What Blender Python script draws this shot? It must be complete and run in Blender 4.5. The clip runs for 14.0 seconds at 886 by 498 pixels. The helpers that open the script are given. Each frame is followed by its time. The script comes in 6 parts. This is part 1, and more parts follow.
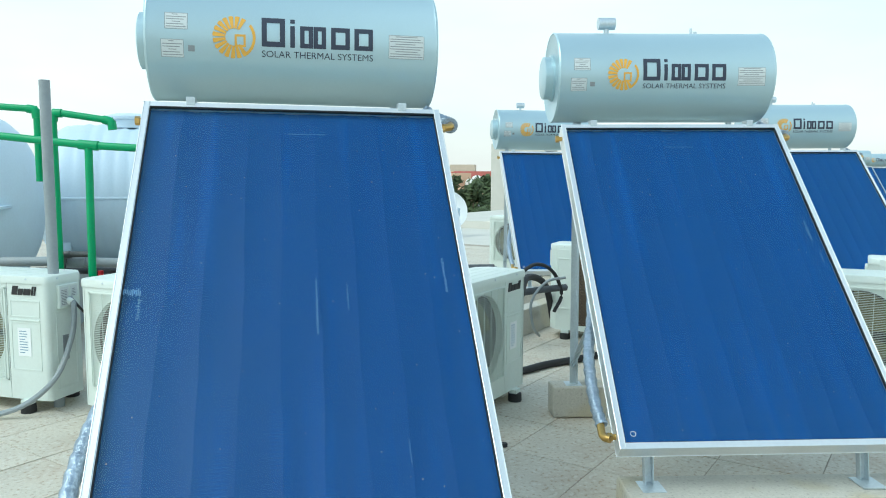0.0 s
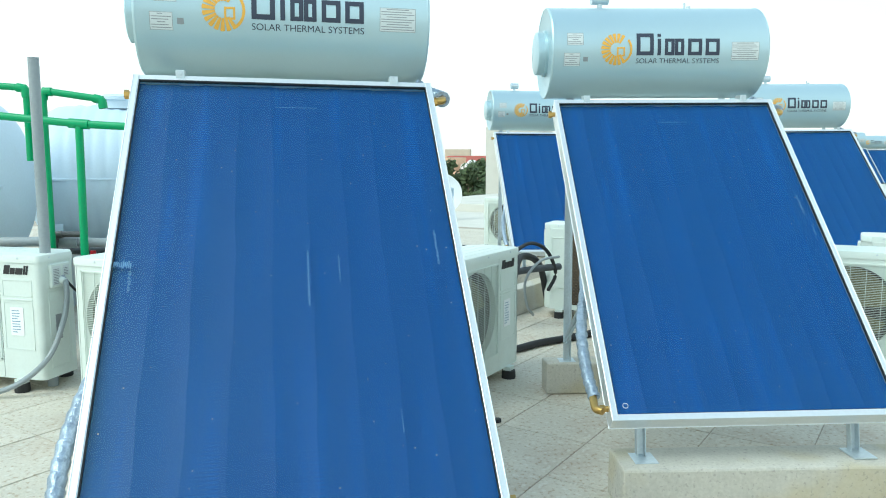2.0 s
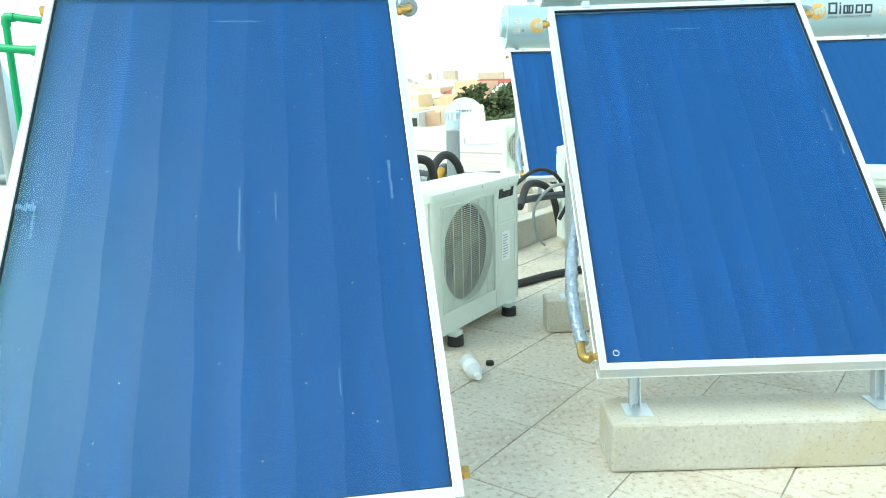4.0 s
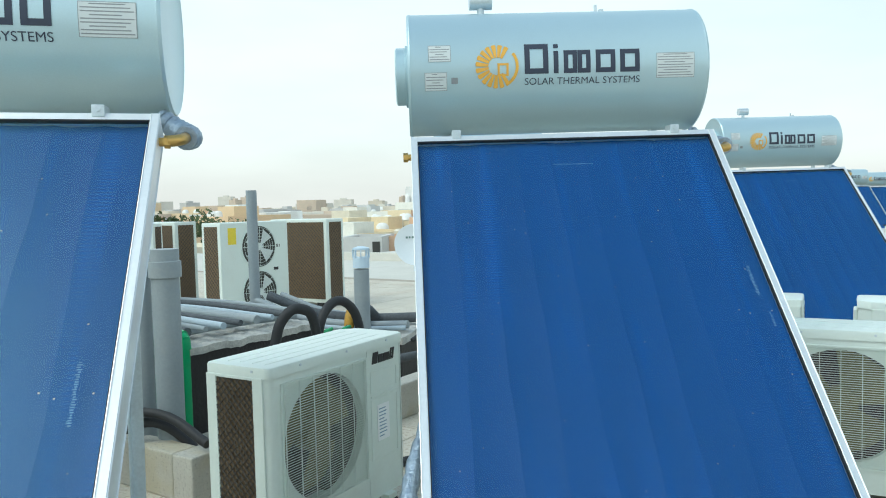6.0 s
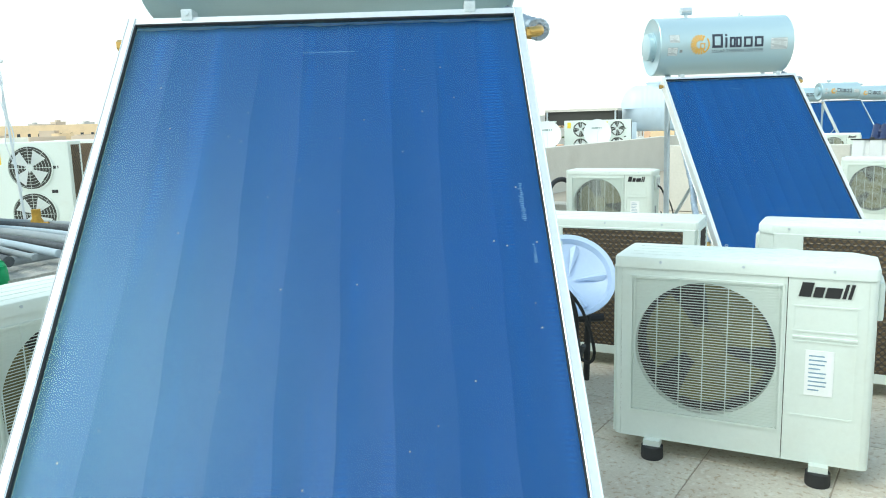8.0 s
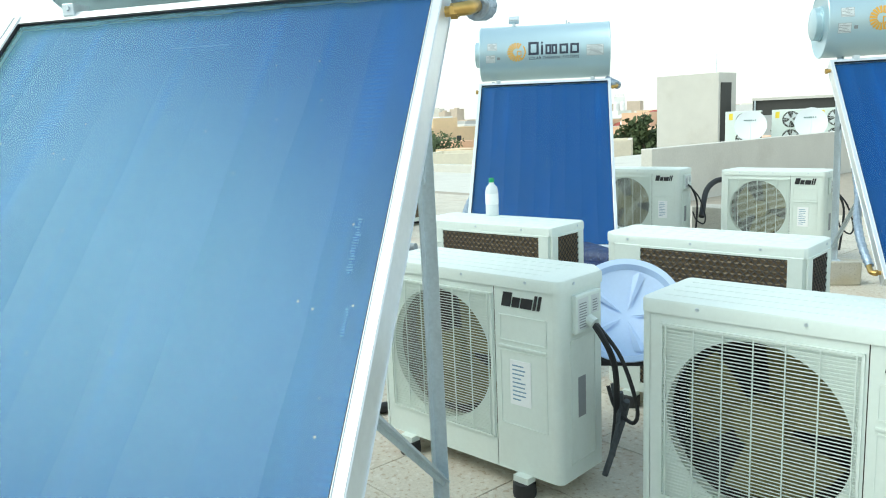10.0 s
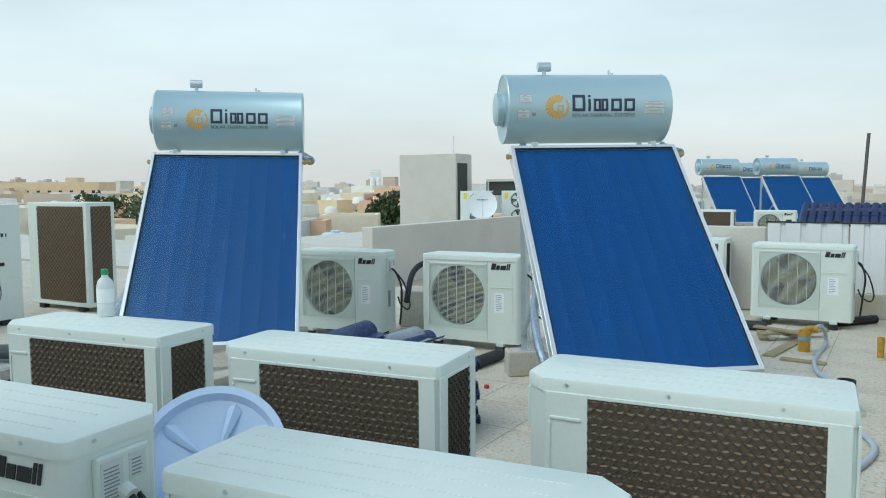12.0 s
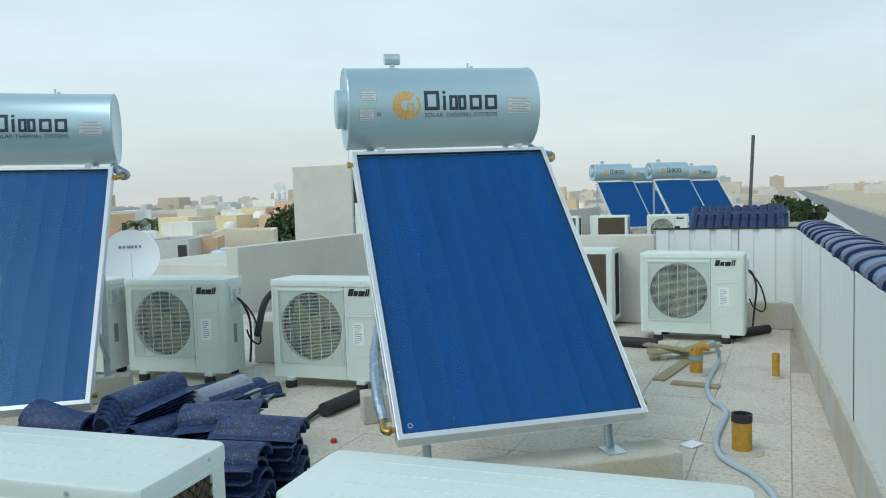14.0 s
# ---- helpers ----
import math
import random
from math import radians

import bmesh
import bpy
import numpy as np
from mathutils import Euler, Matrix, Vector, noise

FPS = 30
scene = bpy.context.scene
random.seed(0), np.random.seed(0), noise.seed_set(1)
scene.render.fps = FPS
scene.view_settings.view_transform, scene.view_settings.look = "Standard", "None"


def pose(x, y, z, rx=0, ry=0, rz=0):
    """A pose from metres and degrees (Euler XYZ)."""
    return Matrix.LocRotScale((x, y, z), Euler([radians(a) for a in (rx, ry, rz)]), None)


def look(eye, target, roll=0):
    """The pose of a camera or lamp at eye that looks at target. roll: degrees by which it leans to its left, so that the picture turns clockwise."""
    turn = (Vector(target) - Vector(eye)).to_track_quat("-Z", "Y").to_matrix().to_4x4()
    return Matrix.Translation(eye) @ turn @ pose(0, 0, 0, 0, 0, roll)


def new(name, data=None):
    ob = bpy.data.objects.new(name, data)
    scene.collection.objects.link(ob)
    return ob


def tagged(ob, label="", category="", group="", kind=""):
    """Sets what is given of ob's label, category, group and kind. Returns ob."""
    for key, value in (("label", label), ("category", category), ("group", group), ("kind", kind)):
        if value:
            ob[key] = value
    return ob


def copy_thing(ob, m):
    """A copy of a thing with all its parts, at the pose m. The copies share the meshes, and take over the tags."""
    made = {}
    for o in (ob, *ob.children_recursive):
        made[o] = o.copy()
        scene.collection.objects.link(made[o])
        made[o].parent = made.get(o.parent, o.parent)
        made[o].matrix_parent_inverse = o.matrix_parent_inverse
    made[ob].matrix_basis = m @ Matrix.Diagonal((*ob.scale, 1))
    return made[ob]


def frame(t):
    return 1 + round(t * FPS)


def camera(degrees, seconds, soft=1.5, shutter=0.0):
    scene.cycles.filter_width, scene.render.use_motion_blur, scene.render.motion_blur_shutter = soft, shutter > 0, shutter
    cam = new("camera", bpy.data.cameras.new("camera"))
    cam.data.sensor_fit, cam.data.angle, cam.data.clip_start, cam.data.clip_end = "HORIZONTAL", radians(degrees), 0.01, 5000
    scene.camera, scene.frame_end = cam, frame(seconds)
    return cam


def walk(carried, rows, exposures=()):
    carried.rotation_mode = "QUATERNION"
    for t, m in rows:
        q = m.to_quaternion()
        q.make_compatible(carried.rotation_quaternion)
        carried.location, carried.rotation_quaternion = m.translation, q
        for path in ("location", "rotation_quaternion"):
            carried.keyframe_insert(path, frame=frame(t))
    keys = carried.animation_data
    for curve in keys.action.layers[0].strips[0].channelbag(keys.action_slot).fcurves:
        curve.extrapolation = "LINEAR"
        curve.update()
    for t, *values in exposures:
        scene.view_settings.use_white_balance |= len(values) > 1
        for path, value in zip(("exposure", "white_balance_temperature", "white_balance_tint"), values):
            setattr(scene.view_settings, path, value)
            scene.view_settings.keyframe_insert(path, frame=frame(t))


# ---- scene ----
EXPO = [(0.0, 0.14, 5900, -7), (1.0, 0.08, 5900, -7), (1.5, 0.14, 5900, -7), (2.0, 0.36, 6000, -8), (2.5, 0.55, 6100, -9), (3.5, 0.80, 6300, -11), (5.0, 0.92, 6450, -12), (5.5, 0.58, 6400, -9), (6.0, 0.06, 6050, -4), (6.5, 0.08, 6000, 0), (7.0, 0.42, 6100, -3), (8.5, 0.52, 6350, -5), (9.5, 0.55, 6400, -6), (10.0, 0.42, 6300, -5), (10.5, 0.16, 6100, -2), (11.0, -0.06, 6000, 0), (12.0, -0.26, 5950, -2), (14.0, -0.32, 5900, -3)]
cam = camera(60.25, 14.0, soft=1.05)
walk(cam, [
    (0.0, pose(0.875, -3.433, 1.521, 84.31, -0.20, -6.54)),
    (0.5, pose(0.870, -3.441, 1.534, 84.48, -0.20, -6.66)),
    (1.0, pose(0.865, -3.450, 1.539, 85.02, -0.01, -6.78)),
    (1.5, pose(0.877, -3.433, 1.499, 84.92, 0.05, -6.92)),
    (2.0, pose(0.888, -3.434, 1.472, 83.19, 0.01, -6.91)),
    (2.5, pose(0.908, -3.432, 1.453, 79.78, 0.00, -6.83)),
    (2.7, pose(0.932, -3.421, 1.446, 78.14, -0.05, -6.59)),
    (4.8, pose(1.471, -2.785, 1.442, 77.66, 2.17, -3.89)),
    (5.0, pose(1.556, -2.709, 1.451, 78.01, 2.14, -3.93)),
    (5.5, pose(1.704, -2.512, 1.476, 81.86, 1.82, -4.03)),
    (6.0, pose(1.811, -2.286, 1.523, 86.62, 1.35, -6.43)),
    (6.5, pose(2.016, -2.135, 1.493, 86.83, 1.67, -7.56)),
    (7.0, pose(2.266, -2.012, 1.465, 83.50, 1.60, -7.94)),
    (7.2, pose(2.363, -1.948, 1.443, 82.13, 1.63, -8.07)),
    (9.3, pose(3.291, -1.444, 1.454, 80.11, 2.67, 3.69)),
    (9.5, pose(3.363, -1.365, 1.445, 80.12, 2.99, 5.96)),
    (10.0, pose(3.571, -1.170, 1.461, 80.48, 2.35, 8.99)),
    (10.5, pose(3.685, -0.972, 1.470, 83.04, 0.64, 5.59)),
    (11.0, pose(3.840, -0.756, 1.483, 84.46, 0.28, -0.48)),
    (11.5, pose(4.059, -0.596, 1.504, 85.18, 0.43, -1.30)),
    (12.0, pose(4.183, -0.395, 1.489, 85.42, 0.35, -8.80)),
    (12.5, pose(4.286, -0.182, 1.496, 85.72, 0.59, -13.73)),
    (13.0, pose(4.498, 0.008, 1.496, 85.75, 1.41, -14.12)),
    (13.5, pose(4.660, 0.207, 1.499, 85.82, 1.76, -15.02)),
    (14.0, pose(4.790, 0.406, 1.503, 86.06, 1.82, -15.72)),
], exposures=EXPO)

# ---- world and light ----
world = bpy.data.worlds.new("overcast_sky")
scene.world = world
world.use_nodes = True
wt = world.node_tree
wt.nodes.clear()
sky = wt.nodes.new("ShaderNodeTexSky")
sky.sky_type = "NISHITA"
sky.sun_disc = False
sky.sun_elevation, sky.sun_rotation = radians(53), radians(246)
sky.air_density, sky.dust_density, sky.ozone_density = 1.0, 4.0, 1.0
geo = wt.nodes.new("ShaderNodeTexCoord")
sep = wt.nodes.new("ShaderNodeSeparateXYZ")
ramp = wt.nodes.new("ShaderNodeValToRGB")
wt.links.new(geo.outputs["Generated"], sep.inputs[0])
wt.links.new(sep.outputs["Z"], ramp.inputs[0])
ramp.color_ramp.elements[0].position, ramp.color_ramp.elements[0].color = 0.0, (0.88, 0.82, 0.79, 1)
ramp.color_ramp.elements[1].position, ramp.color_ramp.elements[1].color = 0.95, (0.26, 0.38, 0.54, 1)
high_stop = ramp.color_ramp.elements.new(0.42)
high_stop.color = (0.80, 0.84, 0.87, 1)
mid_stop = ramp.color_ramp.elements.new(0.16)
mid_stop.color = (0.85, 0.87, 0.87, 1)
cloud = wt.nodes.new("ShaderNodeTexNoise")
cloud.inputs["Scale"].default_value, cloud.inputs["Detail"].default_value = 2.2, 5
cloud_map = wt.nodes.new("ShaderNodeMapRange")
cloud_map.inputs["From Min"].default_value, cloud_map.inputs["From Max"].default_value = 0.3, 0.7
cloud_map.inputs["To Min"].default_value, cloud_map.inputs["To Max"].default_value = 0.90, 1.12
stretch = wt.nodes.new("ShaderNodeMapping")
stretch.inputs["Scale"].default_value = (1, 1, 3.5)
wt.links.new(geo.outputs["Generated"], stretch.inputs[0])
wt.links.new(stretch.outputs[0], cloud.inputs["Vector"])
wt.links.new(cloud.outputs["Fac"], cloud_map.inputs["Value"])
veil = wt.nodes.new("ShaderNodeVectorMath")
veil.operation = "SCALE"
wt.links.new(ramp.outputs["Color"], veil.inputs[0])
wt.links.new(cloud_map.outputs[0], veil.inputs["Scale"])
bg_sky = wt.nodes.new("ShaderNodeBackground")
bg_sky.inputs["Strength"].default_value = 0.05
bg_veil = wt.nodes.new("ShaderNodeBackground")
bg_veil.inputs["Strength"].default_value = 1.0
wt.links.new(sky.outputs[0], bg_sky.inputs["Color"])
wt.links.new(veil.outputs[0], bg_veil.inputs["Color"])
both = wt.nodes.new("ShaderNodeAddShader")
out = wt.nodes.new("ShaderNodeOutputWorld")
wt.links.new(bg_sky.outputs[0], both.inputs[0])
wt.links.new(bg_veil.outputs[0], both.inputs[1])
wt.links.new(both.outputs[0], out.inputs["Surface"])

sun_data = bpy.data.lights.new("sun", "SUN")
sun_data.energy, sun_data.angle, sun_data.color = 1.15, radians(32), (1.0, 0.97, 0.92)
sun_ob = new("sun", sun_data)
sun_ob.matrix_world = look((-9, -4, 13), (0, 0, 0))

# ---- materials ----


def material(name, colour, rough=0.6, metal=0.0, var=0.08, scale=6.0, fine=60.0, bump=0.0, dirt=None, dirt_amount=0.3, spec=0.5, stretch3=(1, 1, 1)):
    """A procedural surface: base colour broken up at two scales, optional stains of another colour, fine relief."""
    m = bpy.data.materials.new(name)
    m.use_nodes = True
    nt = m.node_tree
    b = nt.nodes["Principled BSDF"]
    b.inputs["Roughness"].default_value = rough
    b.inputs["Metallic"].default_value = metal
    b.inputs["Specular IOR Level"].default_value = spec
    tc = nt.nodes.new("ShaderNodeTexCoord")
    mp = nt.nodes.new("ShaderNodeMapping")
    mp.inputs["Scale"].default_value = stretch3
    nt.links.new(tc.outputs["Object"], mp.inputs[0])
    rnd = nt.nodes.new("ShaderNodeObjectInfo")
    big = nt.nodes.new("ShaderNodeTexNoise")
    big.noise_dimensions = "4D"
    big.inputs["Scale"].default_value, big.inputs["Detail"].default_value = scale, 4
    nt.links.new(mp.outputs[0], big.inputs["Vector"])
    wmul = nt.nodes.new("ShaderNodeMath")
    wmul.operation = "MULTIPLY"
    wmul.inputs[1].default_value = 40
    nt.links.new(rnd.outputs["Random"], wmul.inputs[0])
    nt.links.new(wmul.outputs[0], big.inputs["W"])
    small = nt.nodes.new("ShaderNodeTexNoise")
    small.inputs["Scale"].default_value, small.inputs["Detail"].default_value = fine, 3
    nt.links.new(mp.outputs[0], small.inputs["Vector"])
    mixn = nt.nodes.new("ShaderNodeMath")
    mixn.operation = "ADD"
    nt.links.new(big.outputs["Fac"], mixn.inputs[0])
    nt.links.new(small.outputs["Fac"], mixn.inputs[1])
    mr = nt.nodes.new("ShaderNodeMapRange")
    mr.inputs["From Min"].default_value, mr.inputs["From Max"].default_value = 0.6, 1.4
    mr.inputs["To Min"].default_value, mr.inputs["To Max"].default_value = 1 - var, 1 + var
    nt.links.new(mixn.outputs[0], mr.inputs["Value"])
    sc = nt.nodes.new("ShaderNodeVectorMath")
    sc.operation = "SCALE"
    sc.inputs[0].default_value = colour
    nt.links.new(mr.outputs[0], sc.inputs["Scale"])
    last = sc.outputs[0]
    if dirt:
        st = nt.nodes.new("ShaderNodeTexNoise")
        st.inputs["Scale"].default_value, st.inputs["Detail"].default_value, st.inputs["Roughness"].default_value = scale * 0.6, 8, 0.7
        nt.links.new(mp.outputs[0], st.inputs["Vector"])
        dr = nt.nodes.new("ShaderNodeMapRange")
        dr.inputs["From Min"].default_value, dr.inputs["From Max"].default_value = 0.52, 0.78
        dr.inputs["To Max"].default_value = dirt_amount
        nt.links.new(st.outputs["Fac"], dr.inputs["Value"])
        dm = nt.nodes.new("ShaderNodeMix")
        dm.data_type = "RGBA"
        dm.inputs["B"].default_value = (*dirt, 1)
        nt.links.new(dr.outputs[0], dm.inputs["Factor"])
        nt.links.new(last, dm.inputs["A"])
        last = dm.outputs["Result"]
    nt.links.new(last, b.inputs["Base Color"])
    if bump:
        bp = nt.nodes.new("ShaderNodeBump")
        bp.inputs["Strength"].default_value, bp.inputs["Distance"].default_value = bump, 0.01
        nt.links.new(small.outputs["Fac"], bp.inputs["Height"])
        nt.links.new(bp.outputs[0], b.inputs["Normal"])
    return m


M_WHITE = material("white_painted_steel", (0.715, 0.785, 0.735), 0.42, var=0.03, scale=3, dirt=(0.55, 0.50, 0.40), dirt_amount=0.22)
M_TANK = material("silver_painted_tank", (0.47, 0.61, 0.66), 0.36, metal=0.45, var=0.04, scale=2.5, fine=220)
M_ALU = material("aluminium_frame", (0.78, 0.80, 0.80), 0.35, metal=0.6, var=0.05, scale=3)
M_GALV = material("galvanised_steel", (0.60, 0.67, 0.71), 0.40, metal=0.6, var=0.12, scale=14, fine=90)
M_BRASS = material("brass", (0.55, 0.36, 0.12), 0.32, metal=1.0, var=0.12, scale=20)
M_BLACK = material("black_rubber", (0.025, 0.026, 0.028), 0.65, var=0.2, scale=12)
M_CONC = material("concrete", (0.52, 0.50, 0.44), 0.9, var=0.14, scale=5, fine=70, bump=0.4, dirt=(0.36, 0.30, 0.20), dirt_amount=0.5)
M_TILE = material("terrazzo_roof_tile", (0.60, 0.555, 0.465), 0.8, var=0.17, scale=2.2, fine=85, bump=0.15, dirt=(0.40, 0.26, 0.17), dirt_amount=0.6)
def speckle(m, colour, size, lo, hi, amount):
    """Chips of another colour scattered through a surface."""
    nt = m.node_tree
    bs = nt.nodes["Principled BSDF"]
    old = bs.inputs["Base Color"].links[0].from_socket
    tcn, nz, mr, mx = (nt.nodes.new(k) for k in ("ShaderNodeTexCoord", "ShaderNodeTexNoise", "ShaderNodeMapRange", "ShaderNodeMix"))
    mx.data_type = "RGBA"
    nz.inputs["Scale"].default_value, nz.inputs["Detail"].default_value = size, 2
    mr.inputs["From Min"].default_value, mr.inputs["From Max"].default_value, mr.inputs["To Max"].default_value = lo, hi, amount
    mx.inputs["B"].default_value = (*colour, 1)
    nt.links.new(tcn.outputs["Object"], nz.inputs["Vector"])
    nt.links.new(nz.outputs["Fac"], mr.inputs["Value"])
    nt.links.new(mr.outputs[0], mx.inputs["Factor"])
    nt.links.new(old, mx.inputs["A"])
    nt.links.new(mx.outputs["Result"], bs.inputs["Base Color"])


speckle(M_TILE, (0.34, 0.24, 0.14), 42, 0.56, 0.66, 0.55)
speckle(M_TILE, (0.70, 0.68, 0.62), 30, 0.57, 0.66, 0.5)
speckle(M_CONC, (0.50, 0.44, 0.28), 3.0, 0.50, 0.62, 0.5)
speckle(M_CONC, (0.30, 0.28, 0.25), 60, 0.60, 0.68, 0.5)
M_JOINT = material("tile_joint", (0.40, 0.35, 0.28), 0.95, var=0.15)
M_ABS = material("blue_absorber", (0.003, 0.079, 0.325), 0.45, metal=0.0, var=0.05, scale=1.1, fine=9, spec=0.30)
ab = M_ABS.node_tree
ab_tc, ab_wave, ab_mask, ab_mul = (ab.nodes.new(k) for k in ("ShaderNodeTexCoord", "ShaderNodeTexWave", "ShaderNodeTexNoise", "ShaderNodeMath"))
ab_rnd, ab_rng, ab_scl = (ab.nodes.new(k) for k in ("ShaderNodeObjectInfo", "ShaderNodeMapRange", "ShaderNodeVectorMath"))
ab_scl.operation = "SCALE"
ab_rng.inputs["To Min"].default_value, ab_rng.inputs["To Max"].default_value = 0.97, 1.03
ab_base = ab.nodes["Principled BSDF"].inputs["Base Color"]
ab.links.new(ab_base.links[0].from_socket, ab_scl.inputs[0])
ab.links.new(ab_rnd.outputs["Random"], ab_rng.inputs["Value"])
ab.links.new(ab_rng.outputs[0], ab_scl.inputs["Scale"])
ab.links.new(ab_scl.outputs[0], ab_base)
# lit crests of the fine ripple are painted as brighter bands, without relief
ab_wave.bands_direction = "Z"
ab_wave.inputs["Scale"].default_value, ab_wave.inputs["Distortion"].default_value = 34.0, 0.3
ab_map = ab.nodes.new("ShaderNodeMapping")
ab_map.inputs["Scale"].default_value = (11, 0.7, 0.7)
ab_mask.inputs["Scale"].default_value, ab_mask.inputs["Detail"].default_value = 1.5, 2
ab_mul.operation = "MULTIPLY"
ab_gate, ab_lift = ab.nodes.new("ShaderNodeMapRange"), ab.nodes.new("ShaderNodeMapRange")
ab_gate.inputs["From Min"].default_value, ab_gate.inputs["From Max"].default_value = 0.54, 0.70
ab_lift.inputs["To Min"].default_value, ab_lift.inputs["To Max"].default_value = 0.98, 1.45
ab_painted_rip = ab.nodes.new("ShaderNodeVectorMath")
ab_painted_rip.operation = "SCALE"
ab.links.new(ab_tc.outputs["Object"], ab_wave.inputs["Vector"])
ab.links.new(ab_tc.outputs["Object"], ab_map.inputs[0])
ab.links.new(ab_map.outputs[0], ab_mask.inputs["Vector"])
ab.links.new(ab_mask.outputs["Fac"], ab_gate.inputs["Value"])
ab.links.new(ab_wave.outputs["Fac"], ab_mul.inputs[0])
ab.links.new(ab_gate.outputs[0], ab_mul.inputs[1])
ab.links.new(ab_mul.outputs[0], ab_lift.inputs["Value"])
ab.links.new(ab_scl.outputs[0], ab_painted_rip.inputs[0])
ab.links.new(ab_lift.outputs[0], ab_painted_rip.inputs["Scale"])
ab.links.new(ab_painted_rip.outputs[0], ab_base)
M_COIL = material("condenser_coil", (0.045, 0.036, 0.027), 0.7, var=0.25, scale=9)
M_DARK = material("dark_interior", (0.05, 0.05, 0.045), 0.7, var=0.1)
M_INK = material("dark_blue_print", (0.035, 0.045, 0.075), 0.5, var=0.03)
M_ORANGE = material("orange_print", (0.80, 0.43, 0.06), 0.5, var=0.03)
M_STICK = material("pale_sticker", (0.66, 0.70, 0.70), 0.5, var=0.03)
M_GREY = material("grey_print", (0.28, 0.30, 0.31), 0.6, var=0.03)
M_NAVY = material("dark_navy_tile", (0.012, 0.024, 0.085), 0.4, var=0.25, scale=15)
M_FOIL = material("foil_lagging", (0.32, 0.39, 0.47), 0.36, metal=0.6, var=0.3, scale=18, bump=0.6)
M_CORR = material("white_corrugated_sheet", (0.78, 0.80, 0.80), 0.45, var=0.04, scale=2)
M_ASPH = material("asphalt", (0.22, 0.215, 0.21), 0.9, var=0.2, scale=0.4)
M_EARTH = material("sandy_ground", (0.42, 0.36, 0.28), 0.95, var=0.2, scale=0.05, fine=0.8)

M_CONC2 = material("cream_plaster", (0.62, 0.60, 0.54), 0.92, var=0.08, scale=1.5, fine=30, dirt=(0.42, 0.38, 0.32), dirt_amount=0.35)
M_FAN = material("yellowed_fan_plastic", (0.17, 0.15, 0.055), 0.5, var=0.15)
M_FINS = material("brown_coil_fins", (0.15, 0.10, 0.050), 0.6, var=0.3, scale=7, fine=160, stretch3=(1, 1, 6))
# paler copy of the fin brown, with the caught light in its colour
M_ROW = material("painted_lit_fins", (0.23, 0.17, 0.10), 0.5, var=0.35, scale=30, fine=160)
M_WIRE = material("dark_wire", (0.035, 0.03, 0.025), 0.5, var=0.1)
M_PAPER = material("white_paper", (0.88, 0.90, 0.90), 0.7, var=0.03)
M_PRINT = material("blue_grey_print", (0.22, 0.34, 0.46), 0.7, var=0.1)
M_INKB = material("black_print", (0.018, 0.018, 0.02), 0.5, var=0.05)
M_HAZE = [material("far_town_render", c, 0.95, var=0.1, scale=0.02, fine=0.2) for c in ((0.66, 0.60, 0.50), (0.70, 0.67, 0.60), (0.60, 0.50, 0.40), (0.55, 0.54, 0.52))]
M_SAND = material("open_sand", (0.56, 0.46, 0.32), 0.95, var=0.15, scale=0.08, fine=0.9)
M_GREEN = material("green_pipe", (0.015, 0.34, 0.12), 0.4, var=0.12, scale=6)
M_PVC = material("grey_pvc", (0.30, 0.34, 0.36), 0.45, var=0.08, scale=5, dirt=(0.42, 0.40, 0.36), dirt_amount=0.4)
M_LAG = material("dark_lagging", (0.09, 0.10, 0.11), 0.8, var=0.3, scale=14, bump=0.5)
M_TANKW = material("pale_blue_plastic", (0.60, 0.72, 0.82), 0.42, var=0.04, scale=3, dirt=(0.50, 0.55, 0.58), dirt_amount=0.3)
M_DISH = material("dish_paint", (0.74, 0.78, 0.80), 0.4, var=0.03, scale=4)
M_BOWL = material("pale_blue_dish", (0.55, 0.68, 0.90), 0.35, var=0.03, scale=4)
M_MARK = material("green_grey_print", (0.14, 0.22, 0.20), 0.6)
M_YEL = material("ochre_tape", (0.48, 0.27, 0.03), 0.6, var=0.3, scale=25, dirt=(0.15, 0.10, 0.05), dirt_amount=0.6)
M_YLAB = material("yellow_paper", (0.80, 0.62, 0.05), 0.6)
M_WOOD = material("weathered_plank", (0.34, 0.29, 0.17), 0.85, var=0.25, scale=5, fine=60, stretch3=(1, 8, 8))
M_GALVD = material("dark_steel", (0.12, 0.12, 0.12), 0.5, metal=0.5, var=0.2)
M_HOSE = material("pale_hose", (0.42, 0.50, 0.56), 0.5, var=0.1)
M_RED = material("red_plastic", (0.5, 0.02, 0.03), 0.4)

# glass: clear, with sky gloss by Fresnel and specks of dust
M_GLASS = bpy.data.materials.new("collector_glass")
M_GLASS.use_nodes = True
gn = M_GLASS.node_tree
gn.nodes.clear()
g_out = gn.nodes.new("ShaderNodeOutputMaterial")
g_tr, g_gl, g_fr, g_mix = (gn.nodes.new(k) for k in ("ShaderNodeBsdfTransparent", "ShaderNodeBsdfGlossy", "ShaderNodeFresnel", "ShaderNodeMixShader"))
g_gl.inputs["Roughness"].default_value = 0.34
g_fr.inputs["IOR"].default_value = 1.55
g_dust, g_dmix, g_dn, g_dr = (gn.nodes.new(k) for k in ("ShaderNodeBsdfDiffuse", "ShaderNodeMixShader", "ShaderNodeTexVoronoi", "ShaderNodeMapRange"))
g_tc = gn.nodes.new("ShaderNodeTexCoord")
g_dust.inputs["Color"].default_value = (0.6, 0.66, 0.7, 1)
g_dn.inputs["Scale"].default_value = 17
